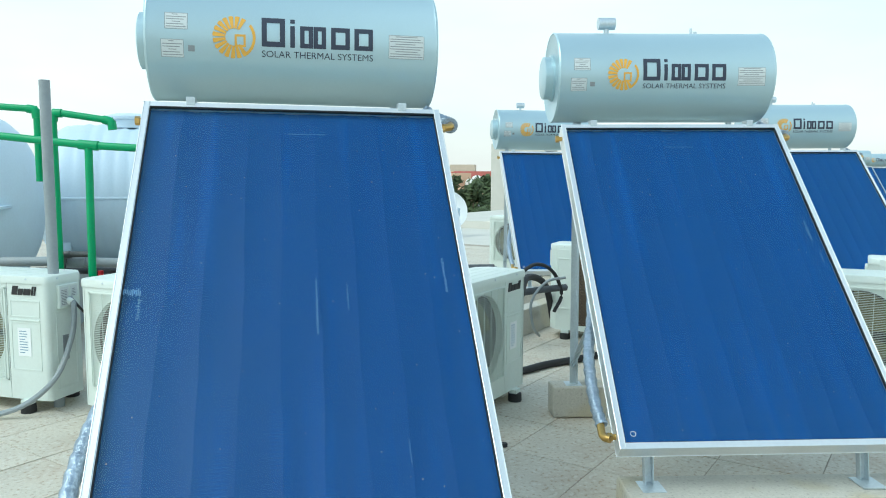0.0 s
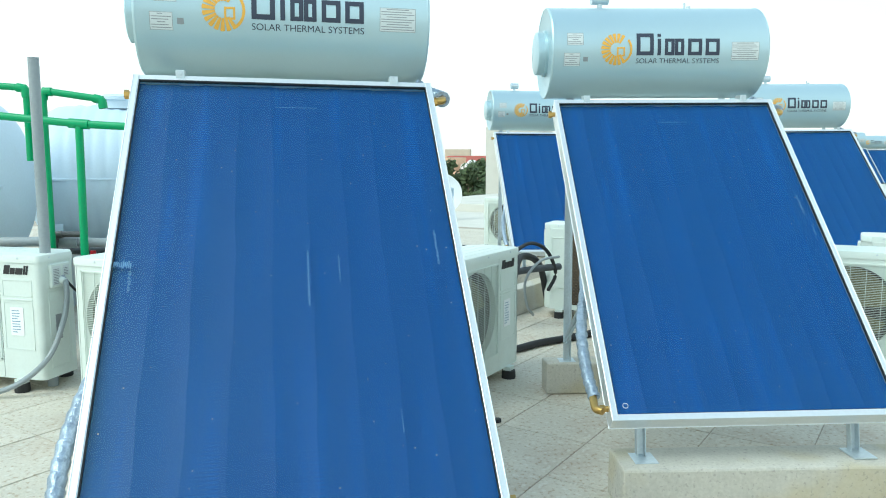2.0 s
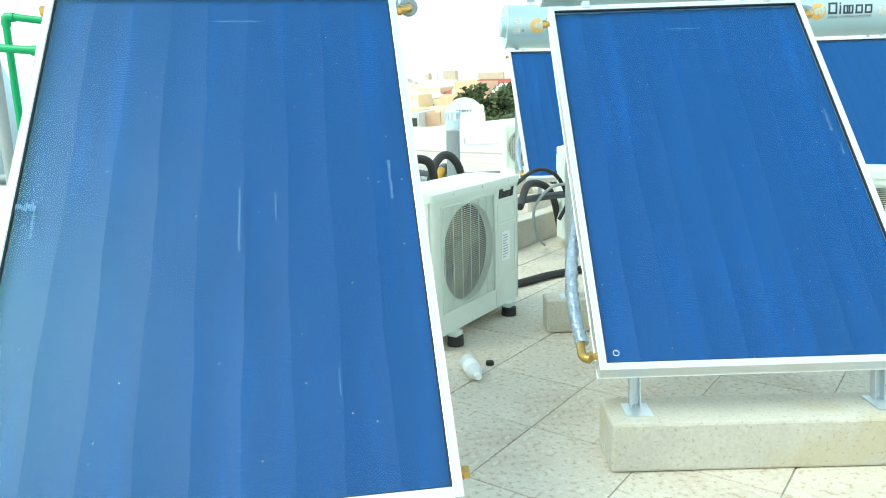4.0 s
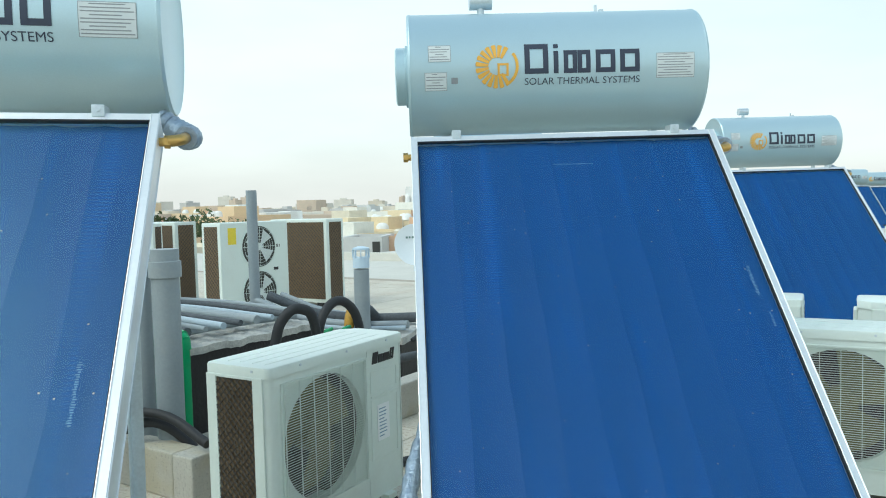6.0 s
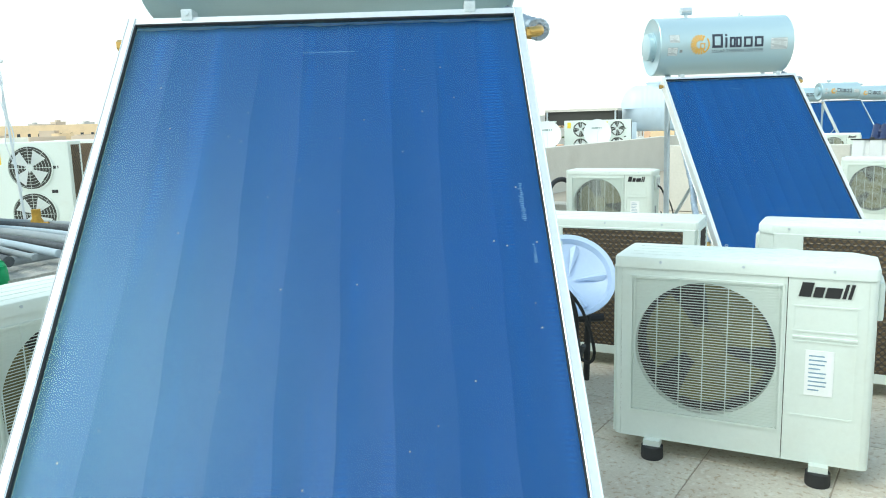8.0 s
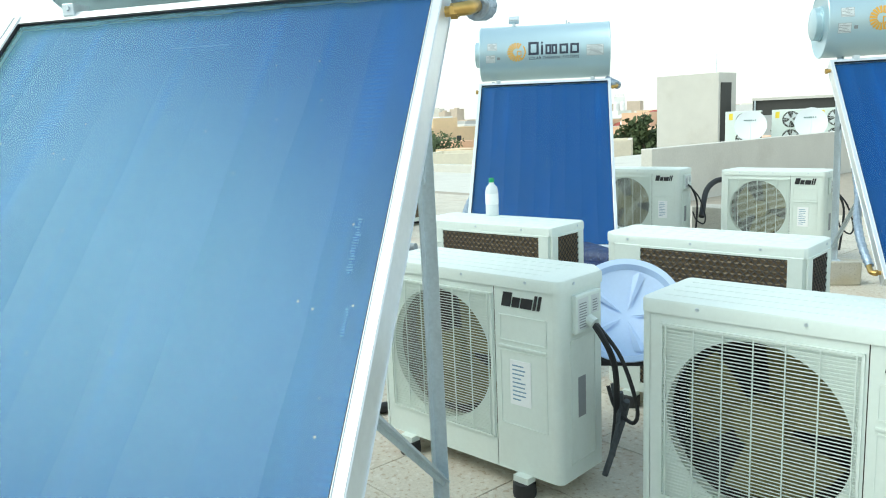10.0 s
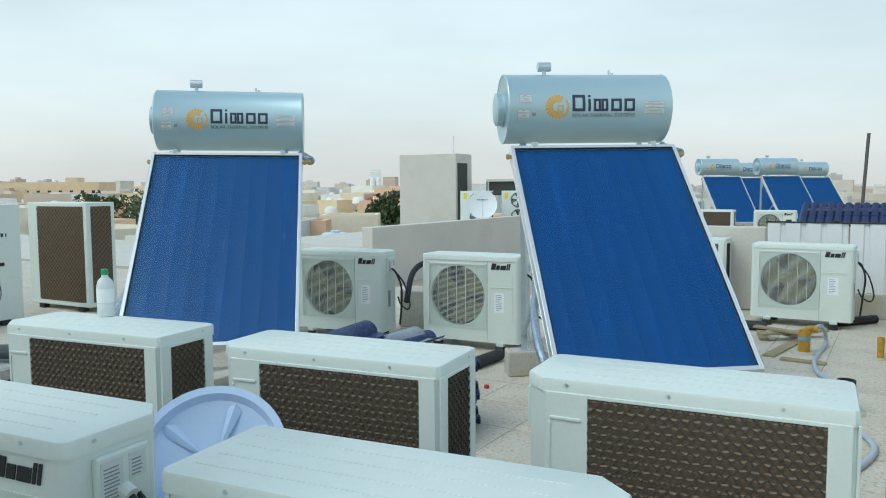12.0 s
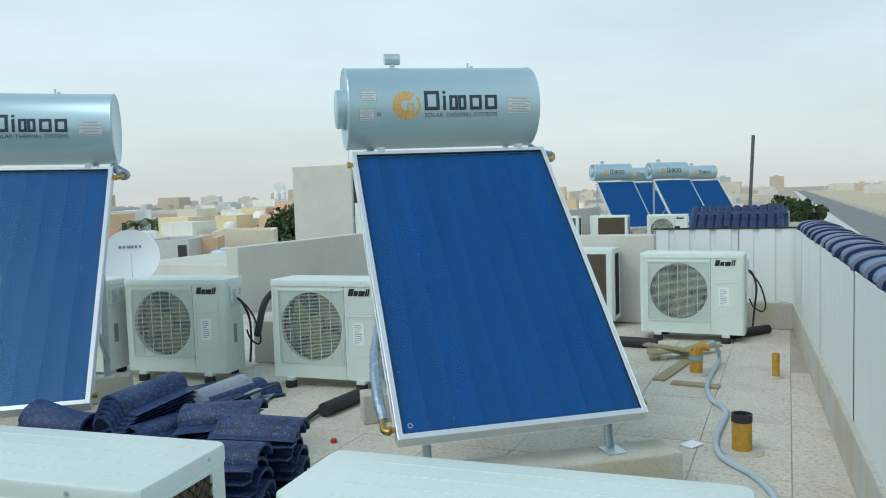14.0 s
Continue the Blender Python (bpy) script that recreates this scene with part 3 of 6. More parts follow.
def condenser(name="air_conditioner"):
    th = thing(name, "white outdoor air conditioner with a round fan guard, on rubber feet", "air conditioner", group="outdoor air conditioners")
    z0, z1, zt = FOOT, FOOT + AH - 0.045, FOOT + AH
    fp = footprint()
    bm = BM()
    lo, hi = [bm.verts.new((x, y, z0)) for x, y in fp], [bm.verts.new((x, y, z1)) for x, y in fp]
    n = len(fp)
    for k in range(n):
        if k != 4:  # the front stays open for the fan
            bm.faces.new((lo[k], lo[(k + 1) % n], hi[(k + 1) % n], hi[k]))
    bm.faces.new(lo[::-1])
    part("casing", bm, M_WHITE, th, smooth=True)
    # lid with rolled edge
    bm = BM()
    rings = []
    for g, z in ((0.004, z1 - 0.004), (0.004, zt - 0.010), (0.001, zt - 0.003), (-0.006, zt)):
        rings.append([bm.verts.new((x, y, z)) for x, y in footprint(g)])
    for a, b in zip(rings, rings[1:]):
        for k in range(n):
            bm.faces.new((a[k], a[(k + 1) % n], b[(k + 1) % n], b[k]))
    bm.faces.new(rings[-1])
    lid = part("lid", bm, M_WHITE, th, smooth=True)
    for i in range(4):
        bm = BM()
        box(bm, -AW / 2 + 0.05, AW / 2 - 0.12, -0.115 + i * 0.07, -0.111 + i * 0.07, zt - 0.002, zt + 0.0015)
        part("lid_rib", bm, M_WHITE, lid)
    bm = BM()
    for x in (-0.3, 0.02, 0.34):
        rod(bm, (x, -AD / 2 - 0.007, zt - 0.02), (x, -AD / 2, zt - 0.02), 0.006, 8)
        rod(bm, (x, AD / 2, zt - 0.02), (x, AD / 2 + 0.007, zt - 0.02), 0.006, 8)
    for s in (-1, 1):
        rod(bm, (s * AW / 2, -0.09, zt - 0.02), (s * (AW / 2 + 0.007), -0.09, zt - 0.02), 0.006, 8)
    part("lid_screws", bm, M_GALV, lid)
    # front plate with the round fan opening
    yf = -AD / 2 + 0.002
    xa, xb = -AW / 2 + 0.03, AW / 2 - 0.03
    gx0, gx1, gz0, gz1 = FX - 0.298, FX + 0.298, FZ - 0.298, FZ + 0.298
    bm = BM()
    seg = 56
    sqf, sq, ci, inn = [], [], [], []
    for k in range(seg):
        a = k * math.tau / seg
        c, s = math.cos(a), math.sin(a)
        f = 0.298 / max(abs(c), abs(s))
        sqf.append(bm.verts.new((FX + f * c, yf, FZ + f * s)))
        sq.append(bm.verts.new((FX + f * c, yf + 0.006, FZ + f * s)))
        ci.append(bm.verts.new((FX + FR * c, yf + 0.006, FZ + FR * s)))
        inn.append(bm.verts.new((FX + FR * c, yf + 0.05, FZ + FR * s)))
    for k in range(seg):
        j = (k + 1) % seg
        bm.faces.new((sqf[k], sqf[j], sq[j], sq[k]))
        bm.faces.new((sq[k], sq[j], ci[j], ci[k]))
        bm.faces.new((ci[k], ci[j], inn[j], inn[k]))
    edge = [bm.verts.new((x, yf, z)) for x, z in ((0.181, z1), (xa, z1), (xa, z0), (0.181, z0))]
    q8 = seg // 8
    for i in range(4):
        ring_part = [sqf[(q8 + i * 2 * q8 + k) % seg] for k in range(2 * q8 + 1)]
        bm.faces.new([edge[i], edge[(i + 1) % 4]] + ring_part[::-1])
    part("front_panel", bm, M_WHITE, th)
    bm = BM()
    box(bm, 0.184, xb, yf, yf + 0.008, z0, z1)
    door = part("service_door", bm, M_WHITE, th)
    for zz in (z0 + 0.19, z0 + 0.53):  # pressed panels on the service door
        bm = BM()
        hgt = 0.30 if zz < 0.4 else 0.10
        for b_ in ((0.205, 0.43, zz, zz + 0.006), (0.205, 0.43, zz + hgt, zz + hgt + 0.006), (0.205, 0.211, zz, zz + hgt), (0.424, 0.43, zz, zz + hgt)):
            box(bm, b_[0], b_[1], yf - 0.003, yf, b_[2], b_[3])
        part("pressed_panel", bm, M_WHITE, door)
    bm = BM()
    box(bm, 0.205, 0.43, yf - 0.006, yf, z0 + 0.505, z0 + 0.515, 0.002)
    part("door_rib", bm, M_WHITE, door)
    bm = BM()
    zz = gz0 + 0.012
    while zz < gz1 - 0.008:
        box(bm, gx0 + 0.006, gx1 - 0.006, yf - 0.006, yf - 0.0035, zz, zz + 0.0027)
        zz += 0.0112
    for k in range(7):
        x = gx0 + 0.02 + k * (gx1 - gx0 - 0.04) / 6
        box(bm, x - 0.0017, x + 0.0017, yf - 0.010, yf - 0.006, gz0 + 0.006, gz1 - 0.006)
    for b_ in ((gx0, gx1, gz0, gz0 + 0.008), (gx0, gx1, gz1 - 0.008, gz1), (gx0, gx0 + 0.008, gz0, gz1), (gx1 - 0.008, gx1, gz0, gz1)):
        box(bm, b_[0], b_[1], yf - 0.008, yf + 0.007, b_[2], b_[3])
    part("fan_guard", bm, M_WHITE, th)
    # fan
    bm = BM()
    rod(bm, (FX, yf + 0.05, FZ), (FX, yf + 0.14, FZ), 0.08, 20)
    hub = part("fan_hub", bm, M_FAN, th, smooth=True)
    for k in range(3):
        bm = BM()
        prev = None
        for i in range(7):
            a = radians(120 * k + 15 * i)
            row = []
            for r in (0.075, 0.16, 0.255):
                sw = 0.10 * (r - 0.05)
                row.append(bm.verts.new((FX + r * math.cos(a + sw * 4), yf + 0.075 + 0.012 * i, FZ + r * math.sin(a + sw * 4))))
            if prev:
                for j in range(2):
                    bm.faces.new((prev[j], prev[j + 1], row[j + 1], row[j]))
            prev = row
        part("fan_blade", bm, M_FAN, hub, smooth=True)
    bm = BM()
    box(bm, -AW / 2 + 0.012, 0.18, AD / 2 - 0.04, AD / 2 - 0.02, z0 + 0.01, z1)
    box(bm, 0.178, 0.182, -AD / 2 + 0.03, AD / 2 - 0.02, z0 + 0.01, z1)
    part("inner_coil", bm, M_COIL, th)
    # rear and side coils with wire mesh, framed by steel strips
    bx0, bx1 = -AW / 2 + 0.075, AW / 2 - 0.22
    bm = BM()
    box(bm, bx0, bx1, AD / 2, AD / 2 + 0.002, z0 + 0.05, z1 - 0.012)
    coil = part("rear_coil", bm, M_FINS, th)
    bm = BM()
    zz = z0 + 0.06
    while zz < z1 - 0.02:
        # a zigzag edge of fins, the light on it painted as lighter tan
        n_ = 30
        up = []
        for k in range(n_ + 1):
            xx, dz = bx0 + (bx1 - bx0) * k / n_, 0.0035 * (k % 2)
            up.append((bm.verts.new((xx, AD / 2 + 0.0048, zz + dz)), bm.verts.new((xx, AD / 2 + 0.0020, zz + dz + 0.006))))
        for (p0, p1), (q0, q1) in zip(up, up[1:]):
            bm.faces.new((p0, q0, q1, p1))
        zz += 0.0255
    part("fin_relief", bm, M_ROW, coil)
    bm = BM()
    lattice(bm, Matrix.Translation((bx0, AD / 2 + 0.006, z0 + 0.05)), bx1 - bx0, z1 - z0 - 0.062, 0.033, 0.0029)
    part("rear_mesh", bm, M_WIRE, th)
    bm = BM()
    box(bm, -AW / 2 - 0.002, -AW / 2, -AD / 2 + 0.085, AD / 2 - 0.06, z0 + 0.05, z1 - 0.012)
    part("side_coil", bm, M_FINS, th)
    bm = BM()
    lattice(bm, Matrix.Translation((-AW / 2 - 0.006, -AD / 2 + 0.085, z0 + 0.05)) @ pose(0, 0, 0, 0, 0, 90), AD - 0.145, z1 - z0 - 0.062, 0.033, 0.0029)
    part("side_mesh", bm, M_WIRE, th)
    bm = BM()
    o = 0.009
    for b_ in ((-AW / 2 + 0.012, bx0, z0, z1), (bx1, AW / 2 - 0.08, z0, z1), (bx0, bx1, z0, z0 + 0.05), (bx0, bx1, z1 - 0.012, z1)):
        box(bm, b_[0], b_[1], AD / 2, AD / 2 + o, b_[2], b_[3], 0.002)
    for b_ in ((-AD / 2 + 0.03, -AD / 2 + 0.085, z0, z1), (AD / 2 - 0.06, AD / 2 - 0.003, z0, z1), (-AD / 2 + 0.085, AD / 2 - 0.06, z0, z0 + 0.05), (-AD / 2 + 0.085, AD / 2 - 0.06, z1 - 0.012, z1)):
        box(bm, -AW / 2 - o, -AW / 2, b_[0], b_[1], b_[2], b_[3], 0.002)
    part("coil_frame", bm, M_WHITE, th)
    bm = BM()  # handle grooves on the rear service panel
    for zz in (z1 - 0.09, z1 - 0.55):
        box(bm, bx1 + 0.02, AW / 2 - 0.095, AD / 2 + o, AD / 2 + o + 0.006, zz, zz + 0.012, 0.003)
    box(bm, AW / 2 - 0.098, AW / 2 - 0.09, AD / 2 + o, AD / 2 + o + 0.005, z0 + 0.08, z1 - 0.1, 0.002)
    part("pressed_rib", bm, M_WHITE, th)
    # service side: wiring cover with stickers, lower panel
    bm = BM()
    box(bm, AW / 2, AW / 2 + 0.022, -0.10, 0.07, z1 - 0.17, z1 - 0.02, 0.006)
    cover = part("wiring_cover", bm, M_WHITE, th)
    for y0, y1, za, zb in ((-0.09, -0.02, z1 - 0.155, z1 - 0.035), (0.0, 0.055, z1 - 0.105, z1 - 0.035)):
        bm = BM()
        box(bm, AW / 2 + 0.022, AW / 2 + 0.0235, y0, y1, za, zb)
        st = part("sticker", bm, M_STICK, cover, "pale printed warning sticker")
        bm = BM()
        k = za + 0.008
        while k < zb - 0.012:
            box(bm, AW / 2 + 0.0235, AW / 2 + 0.0242, y0 + 0.008, y1 - 0.008 - 0.012 * random.random(), k, k + 0.004)
            k += 0.010
        part("fine_print", bm, M_GREY, st)
    bm = BM()
    for b_ in ((-0.11, 0.06, z0 + 0.06, z0 + 0.068), (-0.11, 0.06, z1 - 0.20, z1 - 0.192), (-0.11, -0.104, z0 + 0.06, z1 - 0.192), (0.054, 0.06, z0 + 0.06, z1 - 0.192)):
        box(bm, AW / 2, AW / 2 + 0.003, *b_)
    part("side_panel_seam", bm, M_WHITE, th)
    bm = BM()
    box(bm, AW / 2, AW / 2 + 0.0015, -0.06, -0.01, z0 + 0.24, z0 + 0.40)
    part("rating_plate", bm, M_GREY, th)
    bm = BM()
    box(bm, 0.255, 0.355, yf - 0.0035, yf - 0.001, z0 + 0.28, z0 + 0.46)
    lab = part("paper_label", bm, M_PAPER, th, "white paper energy label with blue print")
    bm = BM()
    for k in range(9):
        box(bm, 0.268, 0.268 + 0.03 + 0.035 * random.random(), yf - 0.0045, yf - 0.0035, z0 + 0.30 + k * 0.017, z0 + 0.305 + k * 0.017)
    part("fine_print", bm, M_PRINT, lab)
    # maker's mark: plain slanted bars
    bm = BM()
    sh = Matrix(((1, 0, 0.22, -0.22 * (z0 + 0.690)), (0, 1, 0, 0), (0, 0, 1, 0), (0, 0, 0, 1)))
    x = 0.225
    for w, h in ((0.042, 0.056), (0.034, 0.040), (0.052, 0.040), (0.012, 0.056), (0.012, 0.056)):
        box(bm, x, x + w, yf - 0.004, yf - 0.0005, z0 + 0.670, z0 + 0.670 + h, 0, sh)
        x += w + 0.007
    part("maker_mark", bm, M_INKB, th, "black slanted maker's mark")
    for sx in (-1, 1):
        for sy in (-1, 1):
            bm = BM()
            lathe(bm, [(0.045, 0), (0.047, 0.01), (0.045, 0.055), (0.03, 0.058)], 20, Matrix.Translation((sx * 0.32, sy * (AD / 2 + 0.01), 0)))
            ft = part("rubber_foot", bm, M_BLACK, th, smooth=True)
            bm = BM()
            box(bm, sx * 0.32 - 0.035, sx * 0.32 + 0.035, sy * (AD / 2 + 0.01) - 0.025, sy * (AD / 2 + 0.01) + 0.025, 0.058, FOOT + 0.003)
            part("foot_bracket", bm, M_WHITE, ft)
    return th


CONDENSERS = [(1.586, 1.339, 53.0), (3.233, 1.973, -34.2), (3.161, 3.326, 148.1), (4.248, 2.602, 147.2), (4.315, 1.210, -33.2), (4.396, 7.382, -31.0), (5.585, 6.598, -36.5), (9.241, 7.057, -41.7), (5.326, 1.890, 145.0),
              (-1.42, 1.85, -22.0), (-0.29, 1.33, -30.0), (8.54, 8.35, 140.0), (3.41, 7.90, -35.0)]
FAR_CONDENSERS = [(15.5, 17.5, -38.0), (14.4, 18.5, 142.0), (13.4, 19.3, 142.0)]
ac = condenser()
for i, (x, y, yaw) in enumerate(CONDENSERS + FAR_CONDENSERS):
    m = pose(x, y, 0, 0, 0, yaw)
    if i == 0:
        ac.matrix_basis = m
    else:
        o = copy_thing(ac, m)
        if 100 < yaw < 200:
            o["label"] = "white outdoor air conditioner seen from its brown wire-meshed coil"


# ---- concrete bases ----


def concrete_block(x, y, yaw, lx, ly, h, label):
    bm = BM()
    box(bm, -lx / 2, lx / 2, -ly / 2, ly / 2, 0, h, 0.012)
    for v in bm.verts:
        v.co += 0.006 * noise.noise_vector(v.co * 7 + Vector((x, y, 0)))
    return tagged(part("concrete_block", bm, M_CONC, m=pose(x, y, 0, 0, 0, yaw)), label, "concrete block", "collector footings")


yb_local = -PL * math.cos(radians(TILT)) + 0.08
for i, (x, y, yaw, up, lean) in enumerate(HEATERS):
    m = pose(x, y, 0, 0, 0, yaw)
    p = m @ Vector((0.10, yb_local, 0))
    concrete_block(p.x, p.y, yaw, 1.38, 0.24, 0.2, "long rough concrete beam under the collector's front feet")
    for s in (-1, 1):
        q = m @ Vector((s * 0.47 + (0.03 if s < 0 else 0), 0.33, 0))
        concrete_block(q.x, q.y, yaw, 0.34, 0.17, 0.2, "grey cast concrete block under a collector leg")

# ---- lagged pipes at the heaters ----


def loc(i, p):
    x, y, yaw, up, lean = HEATERS[i]
    return pose(x, y, up, 0, lean, yaw) @ Vector(p)


def lagged_pipe(i, pts, r, label, mat=None, wob=0.10):
    bm = BM()
    tube(bm, [loc(i, p) for p in pts], r, 14, 9, wob)
    return tagged(part("lagged_pipe", bm, mat or M_FOIL, smooth=True), label, "pipe", "lagged pipes")


pz, py = TOPZ - (PL - 0.07) * math.sin(radians(TILT)), -(PL - 0.07) * math.cos(radians(TILT))
for i in range(4):
    lagged_pipe(i, [(-PW / 2 - 0.045, py + 0.09, pz + 0.0), (-PW / 2 - 0.055, py + 0.17, pz + 0.07), (-PW / 2 - 0.05, py + 0.30, pz + 0.17), (-PW / 2 - 0.025, py + 0.44, pz + 0.27), (-PW / 2 + 0.03, py + 0.62, pz + 0.40), (-PW / 2 + 0.07, py + 0.9, pz + 0.66), (-PW / 2 + 0.08, -0.20, TOPZ - 0.40), (-PW / 2 + 0.10, 0.05, TOPZ - 0.18), (-PW / 2 + 0.12, 0.2, TOPZ + 0.0)], 0.026, "silver foil-lagged pipe down the collector's side")
    bm = BM()
    a, b = loc(i, (-PW / 2 - 0.03, py, pz - 0.03)), loc(i, (-PW / 2 - 0.05, py + 0.10, pz + 0.01))
    tube(bm, [a, loc(i, (-PW / 2 - 0.055, py + 0.03, pz - 0.025)), b], 0.017, 12)
    tagged(part("brass_elbow", bm, M_BRASS, smooth=True), "brass elbow at the collector's lower port", "pipe elbow", "brass elbows")
    # upper port to the tank end
    bm = BM()
    tube(bm, [loc(i, (PW / 2 + 0.02, -0.02, TOPZ - 0.08)), loc(i, (PW / 2 + 0.055, -0.005, TOPZ - 0.075)), loc(i, (PW / 2 + 0.065, 0.04, TOPZ - 0.065))], 0.017, 12)
    tagged(part("brass_elbow", bm, M_BRASS, smooth=True), "brass elbow at the collector's upper port", "pipe elbow", "brass elbows")
    lagged_pipe(i, [(PW / 2 + 0.065, 0.045, TOPZ - 0.065), (PW / 2 + 0.07, 0.12, TOPZ - 0.055), (PW / 2 + 0.03, 0.19, TOPZ - 0.03), (PW / 2 - 0.03, 0.22, TOPZ + 0.01)], 0.034, "crumpled foil-wrapped pipe below the tank end")

# chalky scuffs on the glass
M_SCUFF = material("chalk_scuff", (0.13, 0.27, 0.48), 0.9, var=0.3, scale=90)
SCUFFS = [(0, 0.055, 1.04, 0.010, 0.24), (0, 0.165, 1.0, 0.009, 0.12), (0, 0.531, 0.913, 0.014, 0.16), (0, -0.57, 0.97, 0.06, 0.035), (0, -0.54, 1.04, 0.014, 0.09), (0, 0.03, 0.17, 0.17, 0.006), (0, 0.33, 1.6, 0.006, 0.08),
          (1, 0.545, 0.784, 0.016, 0.13), (1, 0.56, 0.95, 0.010, 0.06), (1, 0.011, 0.175, 0.16, 0.007), (2, 0.04, 1.03, 0.010, 0.14), (2, 0.09, 1.04, 0.007, 0.08), (2, 0.50, 0.94, 0.010, 0.07), (3, 0.0, 0.165, 0.14, 0.006)]
ctt, stt = math.cos(radians(TILT)), math.sin(radians(TILT))
PM = Matrix(((1, 0, 0, 0), (0, -ctt, -stt, 0), (0, -stt, ctt, TOPZ), (0, 0, 0, 1)))
for i, u, v, w, h in SCUFFS:
    bm = BM()
    n = max(6, int(max(w, h) / 0.006))
    for k in range(n):
        f = (k + 0.5) / n
        if w > h:
            box(bm, u - w / 2 + f * w, u - w / 2 + (f + 0.7 / n) * w, v - h * random.uniform(0.1, 0.5), v + h * random.uniform(0.1, 0.5), -0.0075, -0.007, 0, PM)
        else:
            box(bm, u - w * random.uniform(0.1, 0.5), u + w * random.uniform(0.1, 0.5), v - h / 2 + f * h, v - h / 2 + (f + 0.5 / n) * h, -0.0075, -0.007, 0, PM)
    part("scuff", bm, M_SCUFF, heaters[i], "chalky scuff on the glass")


# ---- kerbs, parapet and neighbouring walls ----


def wall_run(name, a, b, thick, z0, z1, mat, label, bevel=0.01):
    """A straight wall from a to b in plan; its body lies to the left of the way."""
    a, b = Vector((*a, 0)), Vector((*b, 0))
    L = (b - a).length
    bm = BM()
    box(bm, 0, L, 0, thick, z0, z1, bevel)
    ang = math.degrees(math.atan2(b.y - a.y, b.x - a.x))
    return tagged(part(name, bm, mat, m=pose(a.x, a.y, 0, 0, 0, ang)), label, "wall", kind="structure")


E1 = Vector((math.cos(radians(50)), math.sin(radians(50)), 0))     # along the parapet
E2 = Vector((math.cos(radians(-40)), math.sin(radians(-40)), 0))   # across the roof


def along(p, s, t):
    q = Vector((*p, 0)) + s * E1 + t * E2
    return q.x, q.y


PC = (10.37, 7.03)  # inner corner of parapet and end wall


def beside(s, t):
    """A spot along the parapet, which runs a little out of square."""
    return along(PC, s, t + 0.02 - 0.056 * s)


wall_run("parapet_kerb", beside(0, 0), beside(-22, 0), 0.22, 0, 0.28, M_CONC, "pale cement kerb below the white sheet parapet")
wall_run("end_kerb", along(PC, 0.0, -1.36), along(PC, 0.0, 0.24), 0.2, 0, 0.28, M_CONC, "pale cement kerb below the end screen")


def corrugated(name, a, b, z0, z1, label, rib=0.022):
    """Trapezoid-ribbed sheet panels from a to b, each with a jagged foot."""
    a, b = Vector((*a, 0)), Vector((*b, 0))
    L, ang = (b - a).length, math.degrees(math.atan2(b.y - a.y, b.x - a.x))
    th = thing(name, label, "metal screen", pose(a.x, a.y, 0, 0, 0, ang), kind="structure")
    x, k = 0.0, 0
    while x < L - 0.05:
        w = min(0.86, L - x)
        bm = BM()
        prof, u = [], 0.0
        while u < w - 0.001:
            for du, d in ((0.0, 0.0), (0.13, 0.0), (0.145, rib), (0.185, rib), (0.20, 0.0)):
                if u + du <= w:
                    prof.append((u + du, d))
            u += 0.215
        lo = [bm.verts.new((px_, d, z0 + 0.012 * math.sin(px_ * 31 + k))) for px_, d in prof]
        hi = [bm.verts.new((px_, d, z1)) for px_, d in prof]
        lo2 = [bm.verts.new((px_, d - 0.003, z0 + 0.012 * math.sin(px_ * 31 + k))) for px_, d in prof]
        hi2 = [bm.verts.new((px_, d - 0.003, z1)) for px_, d in prof]
        for i in range(len(prof) - 1):
            bm.faces.new((lo[i], lo[i + 1], hi[i + 1], hi[i]))
            bm.faces.new((lo2[i + 1], lo2[i], hi2[i], hi2[i + 1]))
            bm.faces.new((hi[i], hi[i + 1], hi2[i + 1], hi2[i]))
        part("sheet_panel", bm, M_CORR, th, m=pose(x + 0.006, 0.006 * math.sin(k * 3.1), 0, 0, 0.12 * math.sin(k * 1.7), 0))
        x += w
        k += 1
    return th


corrugated("parapet_screen", beside(0, 0.03), beside(-22, 0.03), 0.26, 1.06, "flat white metal sheets along the parapet", 0.002)
corrugated("end_screen", along(PC, 0.03, -1.36), along(PC, 0.03, 0.22), 0.28, 1.06, "white ribbed metal sheeting across the roof's end")
bm = BM()
box(bm, 0, 1.58, -0.01, 0.03, 1.058, 1.075)
for s in (0.25, 0.75, 1.25):
    rod(bm, (s, 0.01, 1.07), (s, 0.01, 1.095), 0.03, 10)
tagged(part("screen_capping", bm, M_BLACK, m=pose(*along(PC, 0.03, -1.38), 0, 0, 0, -40)), "black capping on the white end screen", "capping", kind="structure")
wall_run("parapet_back", beside(0.0, 0.32), beside(-22, 0.32), 0.12, -9.5, 0.95, M_CONC, "outer house wall behind the parapet sheeting")

# blue roof tiles laid over the parapet
M_BLUE = material("blue_glazed_clay", (0.015, 0.034, 0.115), 0.55, var=0.4, scale=14, fine=60, dirt=(0.14, 0.16, 0.22), dirt_amount=0.45, bump=0.6)
speckle(M_BLUE, (0.17, 0.22, 0.32), 90, 0.56, 0.70, 0.5)
speckle(M_BLUE, (0.008, 0.012, 0.03), 26, 0.55, 0.68, 0.7)
M_COPE = material("weathered_blue_coping", (0.15, 0.21, 0.35), 0.45, var=0.15, scale=8, fine=60, dirt=(0.24, 0.28, 0.36), dirt_amount=0.4, bump=0.15)
